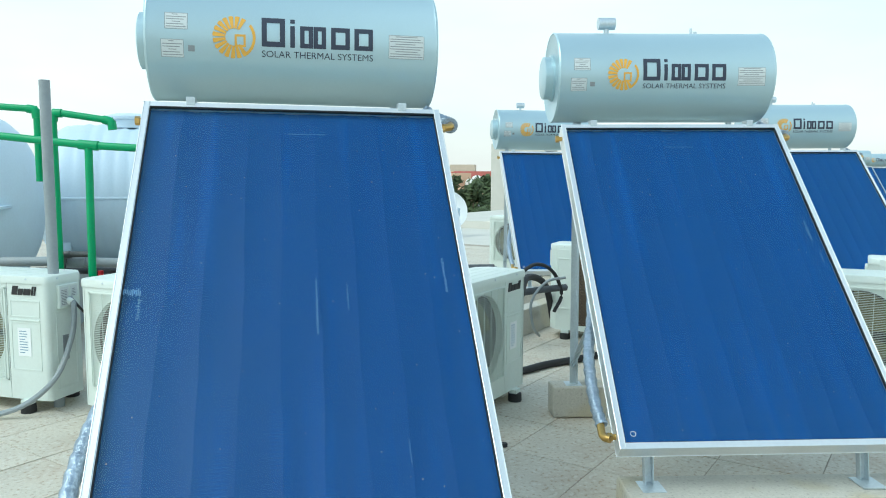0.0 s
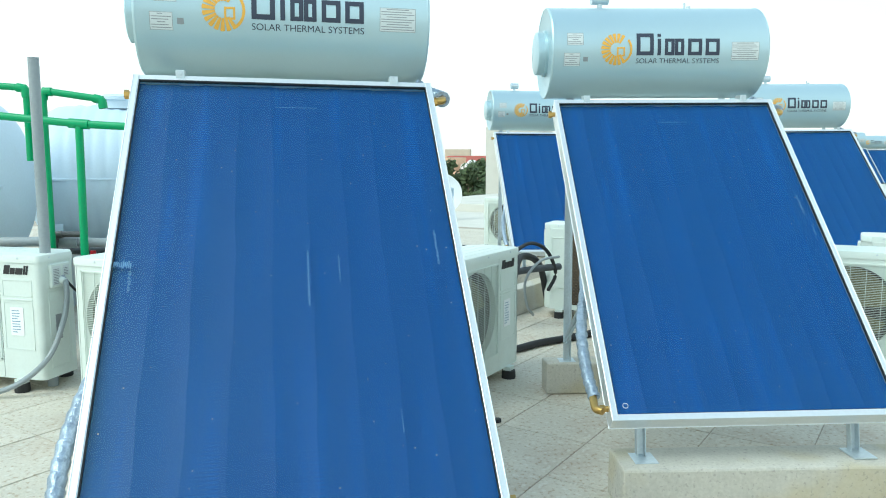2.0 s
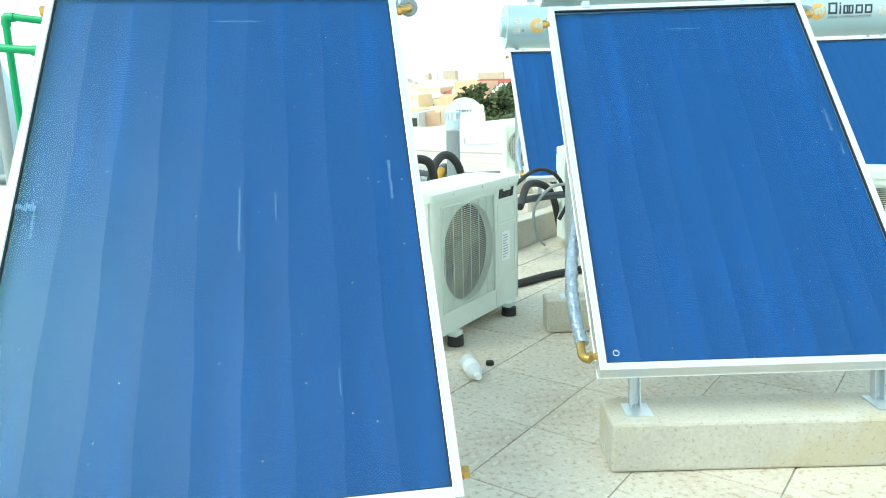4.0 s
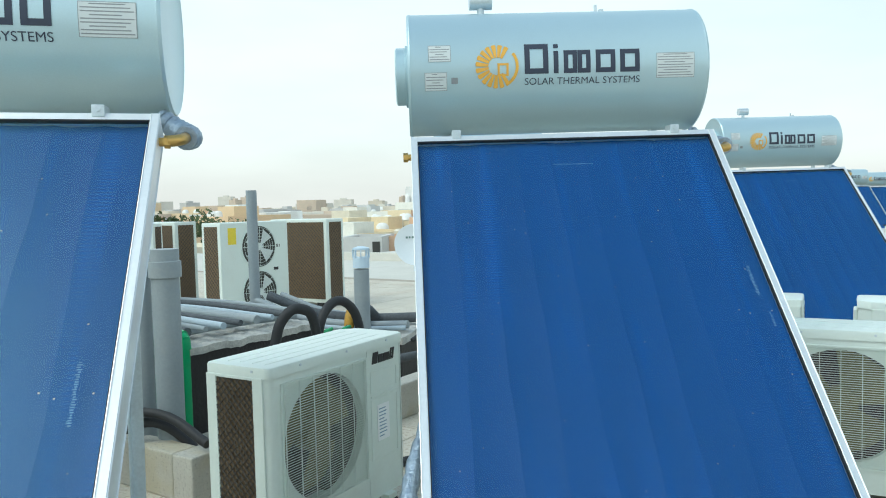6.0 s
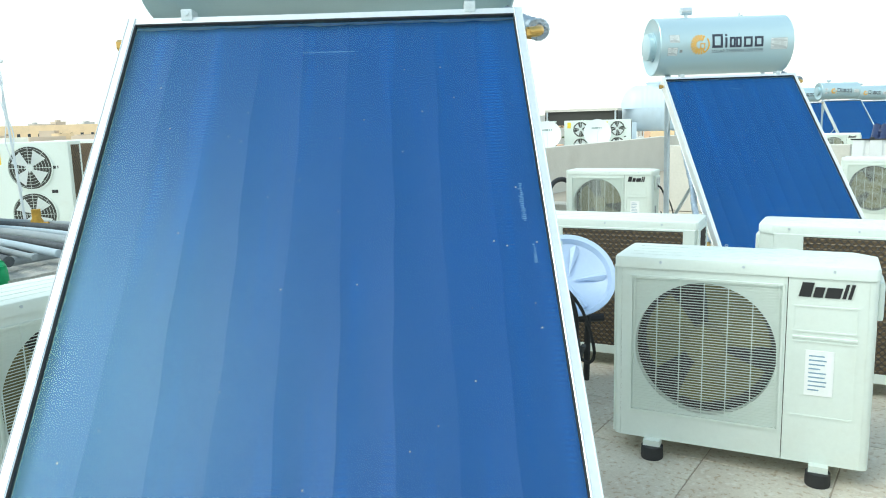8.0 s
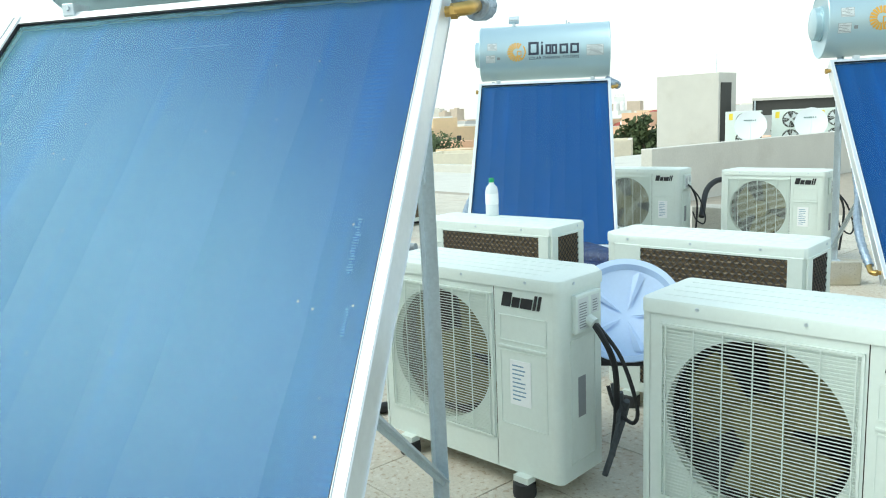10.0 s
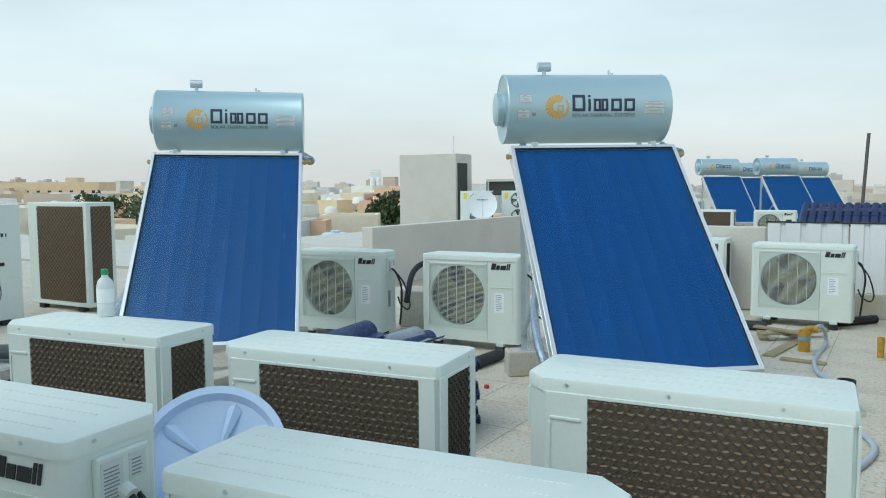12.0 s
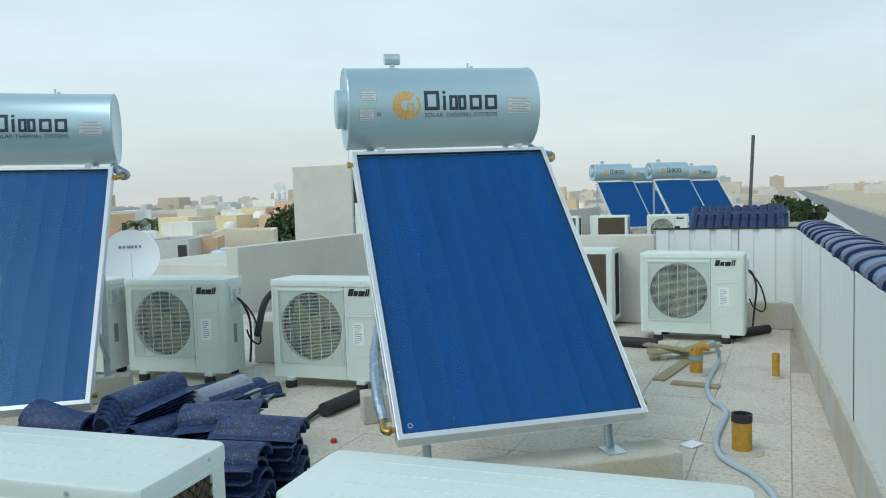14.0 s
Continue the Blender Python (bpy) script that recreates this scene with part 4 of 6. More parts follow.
M_BLUED = material("faded_blue_clay", (0.30, 0.33, 0.38), 0.7, var=0.2, scale=12, fine=60, dirt=(0.05, 0.07, 0.16), dirt_amount=0.6)


def barrel_tile(L=0.42, w=0.20, h=0.075):
    """A clay roof tile: a barrel arch with one flat wing, tapered, of real thickness."""
    bm = BM()
    rows = []
    for i in range(4):
        f = i / 3
        s = 1 - 0.12 * f
        prof = []
        for k in range(9):
            a = math.pi * k / 8
            prof.append((-w / 2 * s * math.cos(a), h * s * math.sin(a)))
        prof.append((w / 2 * s + 0.09, 0.006))
        rows.append((f * L, prof))
    outer = [[bm.verts.new((x, y, z)) for x, z in pr] for y, pr in rows]
    inner = [[bm.verts.new((x * 0.88, y, z - 0.014)) for x, z in pr] for y, pr in rows]
    m = len(outer[0])
    for g, flip in ((outer, 0), (inner, 1)):
        for a, b in zip(g, g[1:]):
            for k in range(m - 1):
                f = (a[k], a[k + 1], b[k + 1], b[k])
                bm.faces.new(f[::-1] if flip else f)
    for e in (0, -1):
        for k in range(m - 1):
            bm.faces.new((outer[e][k], outer[e][k + 1], inner[e][k + 1], inner[e][k]))
    for k in (0, m - 1):
        for i in range(3):
            bm.faces.new((outer[i][k], outer[i + 1][k], inner[i + 1][k], inner[i][k]))
    return bm


tile0 = part("roof_tile", barrel_tile(), M_BLUE, smooth=True)
tile_mesh = tile0.data
bpy.data.objects.remove(tile0)


def ridge_cap(L=0.42, w=0.31, h=0.08):
    """A half-round ridge tile with a thick dark collar at its lapping end."""
    bm = BM()
    rows = []
    for y, k in ((0.0, 0.97), (L * 0.66, 0.99), (L * 0.67, 1.10), (L * 0.80, 1.14), (L, 1.12)):
        rows.append([(y, -w / 2 * k * math.cos(math.pi * a / 12), h * k * math.sin(math.pi * a / 12) ** 0.8) for a in range(13)])
    out_ = [[bm.verts.new((x, y, z)) for y, x, z in r] for r in rows]
    inn = [[bm.verts.new((x * 0.86, y, max(-0.01, z - 0.02))) for y, x, z in r] for r in rows]
    for g, (a, b) in enumerate(zip(out_, out_[1:])):
        for k in range(12):
            bm.faces.new((a[k], b[k], b[k + 1], a[k + 1])).material_index = 1 if g >= 1 else 0
    for a, b in zip(inn, inn[1:]):
        for k in range(12):
            bm.faces.new((a[k], a[k + 1], b[k + 1], b[k]))
    for e in (0, -1):
        for k in range(12):
            bm.faces.new((out_[e][k], out_[e][k + 1], inn[e][k + 1], inn[e][k])).material_index = 1
    for k in (0, 12):
        for a in range(4):
            bm.faces.new((out_[a][k], out_[a + 1][k], inn[a + 1][k], inn[a][k]))
    return bm


ridge = thing("tile_coping", "blue half-round ridge tiles with dark collars capping the parapet", "roof tiles", pose(*beside(0.15, 0.20), 0, 0, 0, -126.8), kind="structure")
cap0 = part("roof_tile", ridge_cap(), M_COPE, ridge, smooth=True)
cap_mesh = cap0.data
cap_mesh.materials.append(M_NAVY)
for k in range(56):
    o = cap0 if k == 0 else new("roof_tile", cap_mesh)
    o.parent = ridge
    o.matrix_basis = pose(0.40 * k, 0.004 * math.sin(k * 2.3), 1.06 + 0.003 * math.sin(k), 0.6 * math.sin(k * 3.7), 0, -90 + 0.8 * math.sin(k * 1.3))
# spare tiles stacked on the roof


def spare_tile(x, y, z, rx, ry, rz, faded=False):
    o = new("spare_roof_tile", tile_mesh.copy() if faded else tile_mesh)
    if faded:
        o.data.materials[0] = M_BLUED
    o.matrix_world = pose(x, y, z, rx, ry, rz)
    return tagged(o, "faded grey-blue barrel roof tile on the pile" if faded else "dark blue clay barrel roof tile in a stack", "roof tile", "spare roof tiles")


# two tall nests of tiles, their arched ends all to one side
for ex, ey, n_, ang in ((4.87, 3.92, 10, -27), (5.06, 4.18, 11, -22)):
    for k in range(n_):
        a = radians(ang + 3 * math.sin(k * 1.9 + ex))
        L_ = 0.40 + 0.022 * math.sin(k * 5 + ex)
        spare_tile(ex - L_ * math.cos(a), ey - L_ * math.sin(a) + 0.012 * math.sin(k * 3.3), 0.016 + k * 0.036, 3 * math.sin(k), 3 * math.sin(k * 2.2), math.degrees(a) - 90)
for ox, oy, n_, rz in ((4.28, 4.42, 10, -50), (4.50, 4.64, 10, -50), (3.92, 4.82, 9, -60)):
    for k in range(n_):
        spare_tile(ox + 0.014 * math.sin(k * 4), oy + 0.01 * math.sin(k * 2.3), 0.016 + k * 0.036, 2 * math.sin(k), 2 * math.sin(k * 2.2), rz + 4 * math.sin(k * 1.7))
# tiles thrown loosely on top
for k in range(5):
    spare_tile(4.12 + 0.012 * k, 4.56 + 0.006 * k, 0.37 + 0.024 * k, 6, -3 + 2 * k, -53 + 2 * k)
for x, y, z, rx, ry, rz, fd in ((4.52, 4.80, 0.38, 5, 4, -48, 1), (4.60, 4.84, 0.36, 3, -14, -50, 0), (4.52, 4.54, 0.39, 4, 10, -108, 0), (3.70, 5.04, 0.37, -6, 20, -135, 0), (3.72, 4.97, 0.34, 2, 12, -128, 0)):
    spare_tile(x, y, z, rx, ry, rz, fd)

# kerb round the pipe shaft
KC = (0.93, 1.68)
wall_run("shaft_kerb_right", along(KC, 0, 0), along(KC, 4.2, 0), 0.16, 0, 0.25, M_CONC, "worn pale cement kerb beside the pipes")
wall_run("shaft_kerb_front", along(KC, 0.0, -3.2), along(KC, 0.0, -0.16), 0.16, 0, 0.25, M_CONC, "worn pale cement kerb in front of the pipes")
M_BITU = material("black_bitumen", (0.016, 0.016, 0.017), 0.55, var=0.4, scale=6, fine=40, bump=0.6)
M_SCREED = material("flaking_screed", (0.50, 0.49, 0.45), 0.9, var=0.25, scale=9, fine=60, bump=0.8, dirt=(0.10, 0.10, 0.10), dirt_amount=0.8)
SC = along((0.876, 2.0), 0.22, -0.75)
bm = BM()
box(bm, 0, 1.62, 0, 2.8, 0, 0.56)
plinth = thing("shaft_wall", "black bitumen-coated upstand with a flaking cement top", "upstand", pose(*SC, 0, 0, 0, 50), kind="structure")
part("coated_side", bm, M_BITU, plinth)
bm = BM()
bmesh.ops.create_grid(bm, x_segments=44, y_segments=70, size=0.5)
for v in bm.verts:
    x, y = (v.co.x + 0.5) * 1.66 - 0.02, (v.co.y + 0.5) * 2.84 - 0.02
    v.co = Vector((x, y, 0.60 + 0.022 * noise.noise(Vector((x * 6, y * 6, 0))) + 0.010 * noise.noise(Vector((x * 19, y * 19, 3)))))
r = bmesh.ops.extrude_face_region(bm, geom=bm.faces[:])
for v in r["geom"]:
    if isinstance(v, bmesh.types.BMVert):
        v.co.z -= 0.05
part("cement_top", bm, M_SCREED, plinth)

bm = BM()
box(bm, 0, 0.92, 0, 1.1, 0, 0.40, 0.015)
for v in bm.verts:
    v.co += 0.012 * noise.noise_vector(v.co * 6)
low = thing("shaft_box", "low black-coated masonry box with a flaking pale top", "upstand", pose(1.27, 4.22, 0, 0, 0, -20), kind="structure")
part("coated_side", bm, M_BITU, low)
bm = BM()
bmesh.ops.create_grid(bm, x_segments=30, y_segments=16, size=0.5)
for v in bm.verts:
    x, y = (v.co.x + 0.5) * 0.96 - 0.02, (v.co.y + 0.5) * 1.14 - 0.02
    v.co = Vector((x, y, 0.44 + 0.014 * noise.noise(Vector((x * 9, y * 9, 5)))))
r = bmesh.ops.extrude_face_region(bm, geom=bm.faces[:])
for v in r["geom"]:
    if isinstance(v, bmesh.types.BMVert):
        v.co.z -= 0.06
part("cement_top", bm, M_SCREED, low)

# neighbouring roof walls beyond the condensers
W0 = along((4.98, 11.2), -0.15, 0)
wall_run("neighbour_wall", W0, along(W0, 22, 0), 0.2, -0.3, 0.9, M_CONC2, "pale plastered wall between the roofs")
wall_run("neighbour_wall_low", along(W0, 4.5, -12), along(W0, 4.5, 0.0), 0.2, -0.3, 0.2, M_CONC2, "low pale plastered wall between the roofs")


# ---- water tanks, pipes and large condensers ----


def water_tank(x, y, yaw, L=2.1, r=0.72, zc=1.27):
    """A lying moulded tank with rounded ends, ribs, a seam, saddles and a hatch."""
    th = thing("water_tank", "large pale blue-white ribbed plastic water tank on saddles", "water tank", pose(x, y, 0, 0, 0, yaw), "water tanks")
    prof = []
    for k in range(9):
        a = math.pi / 2 * k / 8
        prof.append((max(0.02, r * math.sin(a)), -L / 2 - 0.42 * math.cos(a) + 0.42))
    n = 26
    for k in range(1, n):
        f = k / n
        zz = -L / 2 + 0.42 + f * (L - 0.84)
        prof.append((r + (0.014 if k % 3 == 0 else 0.0), zz))
    for k in range(9):
        a = math.pi / 2 * (8 - k) / 8
        prof.append((max(0.02, r * math.sin(a)), L / 2 + 0.42 * math.cos(a) - 0.42))
    bm = BM()
    lathe(bm, prof, 56, Matrix.Translation((0, 0, zc)) @ pose(0, 0, 0, 0, 90, 0))
    body = part("tank_body", bm, M_TANKW, th, smooth=True)
    bm = BM()
    box(bm, -L / 2 + 0.1, L / 2 - 0.1, -r - 0.012, r + 0.012, zc - 0.012, zc + 0.012, 0.004)
    part("seam", bm, M_TANKW, body)
    bm = BM()
    lathe(bm, [(0.27, zc + r - 0.03), (0.27, zc + r + 0.05), (0.29, zc + r + 0.055), (0.29, zc + r + 0.085), (0.20, zc + r + 0.115), (0.03, zc + r + 0.125)], 28)
    part("hatch", bm, M_TANKW, th, smooth=True)
    for s in (-0.62, 0.62):
        bm = BM()
        vs = []
        for xx in (s - 0.10, s + 0.10):
            vs.append([bm.verts.new((xx, yy, zz)) for yy, zz in ((-0.66, 0), (0.66, 0), (0.60, zc - 0.42), (0.3, zc - 0.70), (-0.3, zc - 0.70), (-0.60, zc - 0.42))])
        bm.faces.new(vs[0][::-1])
        bm.faces.new(vs[1])
        for k in range(6):
            bm.faces.new((vs[0][k], vs[0][(k + 1) % 6], vs[1][(k + 1) % 6], vs[1][k]))
        part("saddle", bm, M_TANKW, th)
    return th


water_tank(-1.39, 4.83, 8, 1.9)
water_tank(-2.77, 3.16, 8, 2.1, 0.74, 1.25)


def pipe(pts, r, mat, label, name="pipe", n=6, seg=12, group=""):
    bm = BM()
    tube(bm, pts, r, seg, n)
    return tagged(part(name, bm, mat, smooth=True), label, "pipe", group)


def hard_pipe(pts, r, mat, label, group=""):
    """A rigid pipe with socket fittings at its bends."""
    th = thing("pipe", label, "pipe", group=group)
    bm = BM()
    for a, b in zip(pts, pts[1:]):
        rod(bm, a, b, r, 14)
    part("tube", bm, mat, th, smooth=True)
    for i in range(1, len(pts) - 1):
        a, p, b = (Vector(q) for q in pts[i - 1:i + 2])
        bm = BM()
        u, v = (a - p).normalized() * r * 2.6, (b - p).normalized() * r * 2.6
        tube(bm, [p + u, p + (u + v) * 0.18, p + v], r * 1.28, 12)
        part("elbow", bm, mat, th, smooth=True)
    return th


GRN = "bright green plastic water pipe beside the tanks"
hard_pipe([(-1.9, 2.18, 1.80), (-0.93, 2.06, 1.70), (-0.55, 2.02, 1.68)], 0.026, M_GREEN, GRN, "green pipes")
hard_pipe([(-0.93, 2.06, 1.70), (-0.93, 2.02, 0.4), (-0.7, 2.4, 0.3)], 0.026, M_GREEN, GRN, "green pipes")
hard_pipe([(-1.85, 2.35, 1.99), (-1.36, 2.33, 1.96), (-1.36, 2.33, 1.45)], 0.024, M_GREEN, GRN, "green pipes")
hard_pipe([(-0.83, 2.27, 1.84), (-0.83, 2.27, 1.88), (-1.24, 2.30, 1.94), (-1.24, 2.31, 0.6)], 0.024, M_GREEN, GRN, "green pipes")
PVC = "upright grey plastic vent pipe"
for x, y, z, r in ((-1.05, 1.67, 2.09, 0.033), (0.577, 2.20, 1.70, 0.055), (0.867, 4.767, 1.685, 0.048), (-0.2, 3.4, 0.95, 0.05)):
    hard_pipe([(x, y, 0), (x, y, z)], r, M_PVC, PVC, "vent pipes")
for x, y, z, r, lab in ((0.738, 2.10, 1.31, 0.075, "stout grey vent pipe with a socket collar"), (1.832, 4.066, 1.10, 0.064, "grey vent pipe under a white slotted cowl")):
    th = thing("vent_pipe", lab, "vent pipe", pose(x, y, 0), "vent pipes")
    bm = BM()
    rod(bm, (0, 0, 0), (0, 0, z - 0.1), r, 20)
    part("tube", bm, M_PVC, th, smooth=True)
    bm = BM()
    kc = 1.18 if r > 0.07 else 1.06
    lathe(bm, [(r * 1.01, z - 0.16), (r * kc, z - 0.158), (r * kc, z - 0.07), (r * 1.05, z - 0.066), (r * 1.05, z - 0.002), (r * 0.9, z)] if r > 0.07 else [(r * 1.01, z - 0.09), (r * kc, z - 0.088), (r * kc, z - 0.002), (r, z)], 24)
    part("collar", bm, M_PVC if r > 0.07 else M_TANKW, th, smooth=True)
    if r < 0.07:
        for k in range(8):
            a = k * math.tau / 8
            bm = BM()
            box(bm, -0.008, 0.008, -0.004, 0.004, z - 0.005, z + 0.06, 0, pose(r * math.cos(a), r * math.sin(a), 0, 0, 0, math.degrees(a)))
            part("cowl_slat", bm, M_TANKW, th)
        bm = BM()
        lathe(bm, [(r * 1.1, z + 0.06), (r * 1.1, z + 0.075), (0.02, z + 0.09)], 20)
        part("cowl_cap", bm, M_TANKW, th, smooth=True)

# pipework at the foot of the water tanks
for pts, r_, mt, lb in (([(-1.9, 2.5, 0.86), (-1.2, 2.45, 0.86), (-0.7, 2.42, 0.84)], 0.036, M_PVC, "grey plastic pipe at the foot of the tanks"), ([(-1.5, 2.55, 0.78), (-0.6, 2.5, 0.78)], 0.026, M_LAG, "dark lagged pipe at the foot of the tanks"), ([(-1.25, 2.38, 0.5), (-1.25, 2.38, 0.92), (-1.05, 2.38, 0.92)], 0.022, M_GALVD, "dark steel pipe bend at the foot of the tanks"), ([(-0.98, 2.36, 0.4), (-0.98, 2.36, 0.80)], 0.02, M_RED, "red painted riser at the foot of the tanks"), ([(-0.82, 2.36, 0.4), (-0.82, 2.36, 0.88), (-0.6, 2.36, 0.88)], 0.024, M_PVC, "grey plastic bend at the foot of the tanks")):
    hard_pipe(pts, r_, mt, lb, "tank pipes")
# pipework on the upstand and in front of it
SP = pose(*SC, 0, 0, 0, 50)


def on_top(x, y, z=0.66):
    return SP @ Vector((x, y, z))


for k in range(7):
    yk = 0.25 + k * 0.36
    pipe([on_top(0.10, yk, 0.65 + 0.01 * (k % 2)), on_top(0.8, yk + 0.05, 0.66), on_top(1.56, yk - 0.04, 0.65)], 0.022 if k % 2 else 0.030, M_LAG if k % 2 else M_PVC, "dark lagged pipe lying on the upstand" if k % 2 else "grey plastic pipe lying on the upstand", group="pipes on the upstand")
for k in range(9):
    xk = 0.22 + k * 0.155
    r_ = (0.022, 0.034, 0.020, 0.026)[k % 4]
    pipe([on_top(xk, 0.04, 0.70), on_top(xk + 0.05 + 0.03 * math.sin(k), 1.0, 0.715), on_top(xk + 0.02, 1.9, 0.71), on_top(xk - 0.04, 2.75, 0.70)], r_, (M_HOSE, M_LAG, M_PVC)[k % 3], ("pale grey conduit laid across the upstand", "dark lagged pipe laid across the upstand", "grey plastic pipe laid across the upstand")[k % 3], group="pipes on the upstand")
# pipes over the low box
LB = pose(1.27, 4.22, 0, 0, 0, -20)
for y0, y1, r_, z_, mt, lb in ((0.18, 0.22, 0.02, 0.475, M_HOSE, "pale grey conduit on the low box"), (0.34, 0.30, 0.035, 0.49, M_PVC, "grey plastic pipe on the low box"), (0.60, 0.66, 0.045, 0.50, M_LAG, "thick dark lagged pipe on the low box"), (0.86, 0.80, 0.03, 0.48, M_PVC, "grey plastic pipe on the low box")):
    pipe([LB @ Vector((-0.55, y0 + 0.02, z_ + 0.2)), LB @ Vector((-0.1, y0, z_ + 0.05)), LB @ Vector((0.4, (y0 + y1) / 2, z_)), LB @ Vector((0.9, y1, z_ + 0.01))], r_, mt, lb, group="pipes on the upstand")
for x, mt in ((0.40, M_LAG), (0.50, M_LAG)):
    pipe([LB @ Vector((x, 0.62, 0.52)), LB @ Vector((x, 0.40, 0.62)), LB @ Vector((x + 0.01, 0.22, 0.60)), LB @ Vector((x + 0.01, 0.15, 0.45))], 0.04, mt, "taped elbow of lagged pipe on the low box", group="pipes on the upstand")
pipe([LB @ Vector((0.41, 0.235, 0.615)), LB @ Vector((0.41, 0.19, 0.56)), LB @ Vector((0.41, 0.165, 0.47))], 0.044, M_YEL, "orange tape sleeve round a lagged pipe", group="pipes on the upstand")
# green risers before the low box and round the upstand
for x, y, z in ((1.37, 4.10, 0.50), (1.445, 4.07, 0.50), (1.52, 4.04, 0.49), (1.67, 4.00, 0.51)):
    hard_pipe([(x, y, 0.0), (x, y, z), (x + 0.05, y + 0.12, z + 0.005)], 0.016, M_GREEN, "slim green plastic riser before the black box", "green pipes")
for x, y, z in ((1.24, 4.07, 0.20), (1.30, 4.05, 0.23), (1.42, 4.00, 0.17)):
    hard_pipe([(x, y, 0.0), (x, y, z)], 0.015, M_GREEN if z > 0.2 else M_PVC, "short capped pipe stub before the black box", "green pipes")
for q, d in ((0.27, 0.30), (0.02, 0.55)):
    a, b = on_top(q, -0.06, 0), on_top(q, d, 0)
    hard_pipe([(a.x, a.y, 0.02), (a.x, a.y, 0.70), (b.x, b.y, 0.72), tuple(on_top(q + 0.1, d + 0.9, 0.72))], 0.036, M_GREEN, "stout green plastic pipe up the black upstand", "green pipes")
a = on_top(-0.10, 0.45, 0)
hard_pipe([(a.x, a.y, 0.02), (a.x, a.y, 0.96), tuple(on_top(0.3, 0.5, 0.98))], 0.036, M_GREEN, "stout green plastic pipe up the black upstand", "green pipes")
a = on_top(-0.10, 1.05, 0)
hard_pipe([(a.x, a.y, 0.02), (a.x, a.y, 0.66), tuple(on_top(0.3, 1.05, 0.70))], 0.03, M_GREEN, "green plastic riser on the black upstand", "green pipes")
for x, y in ((0.35, 0.45), (1.40, 1.6)):
    p = on_top(x, y, 0.60)
    th = thing("valve", "yellow-brown lagged valve among the pipes", "valve", pose(p.x, p.y, p.z), "valves")
    bm = BM()
    lathe(bm, [(0.05, 0), (0.06, 0.05), (0.05, 0.14), (0.035, 0.17), (0.035, 0.24)], 14)
    part("body", bm, M_YEL, th, smooth=True)
    bm = BM()
    rod(bm, (-0.09, 0, 0.10), (0.09, 0, 0.10), 0.035, 10)
    part("cross_piece", bm, M_YEL, th, smooth=True)
for pts in ([(px_, py_ + 0.12, pz_) for px_, py_, pz_ in way] for way in ([(1.27, 2.14, 0.02), (1.28, 2.15, 0.3), (1.31, 2.18, 0.74), (1.37, 2.21, 0.88), (1.45, 2.25, 0.91), (1.53, 2.30, 0.82), (1.56, 2.36, 0.4), (1.56, 2.38, 0.02)], [(1.49, 2.61, 0.02), (1.50, 2.62, 0.3), (1.54, 2.66, 0.72), (1.62, 2.75, 0.87), (1.72, 2.84, 0.86), (1.80, 2.90, 0.70), (1.83, 2.92, 0.3), (1.83, 2.93, 0.02)])):
    pipe(pts, 0.032, M_BLACK, "thick black lagged hose arching over the kerb", "hose", group="black hoses")
pipe([(0.0, 1.95, 0.03), (0.30, 1.95, 0.22), (0.62, 2.02, 0.36), (0.85, 1.98, 0.25), (1.0, 1.9, 0.03)], 0.028, M_BLACK, "thick black hose over the kerb", "hose", group="black hoses")
pipe([(-0.3, 2.1, 0.40), (0.2, 2.1, 0.40), (0.7, 1.96, 0.42), (1.0, 1.75, 0.30)], 0.026, M_BLACK, "thick black hose over the kerb", "hose", group="black hoses")
pipe([(1.75, 1.95, 0.03), (2.09, 2.11, 0.03), (2.35, 2.30, 0.03), (2.61, 2.43, 0.03), (2.9, 2.6, 0.03)], 0.028, M_BLACK, "black lagged hose lying on the tiles", "hose", group="black hoses")
pipe([(2.2, 2.6, 0.5), (2.35, 3.0, 0.62), (2.6, 3.35, 0.50), (2.75, 3.6, 0.1)], 0.03, M_BLACK, "black hose looping to a condenser", "hose", group="black hoses")


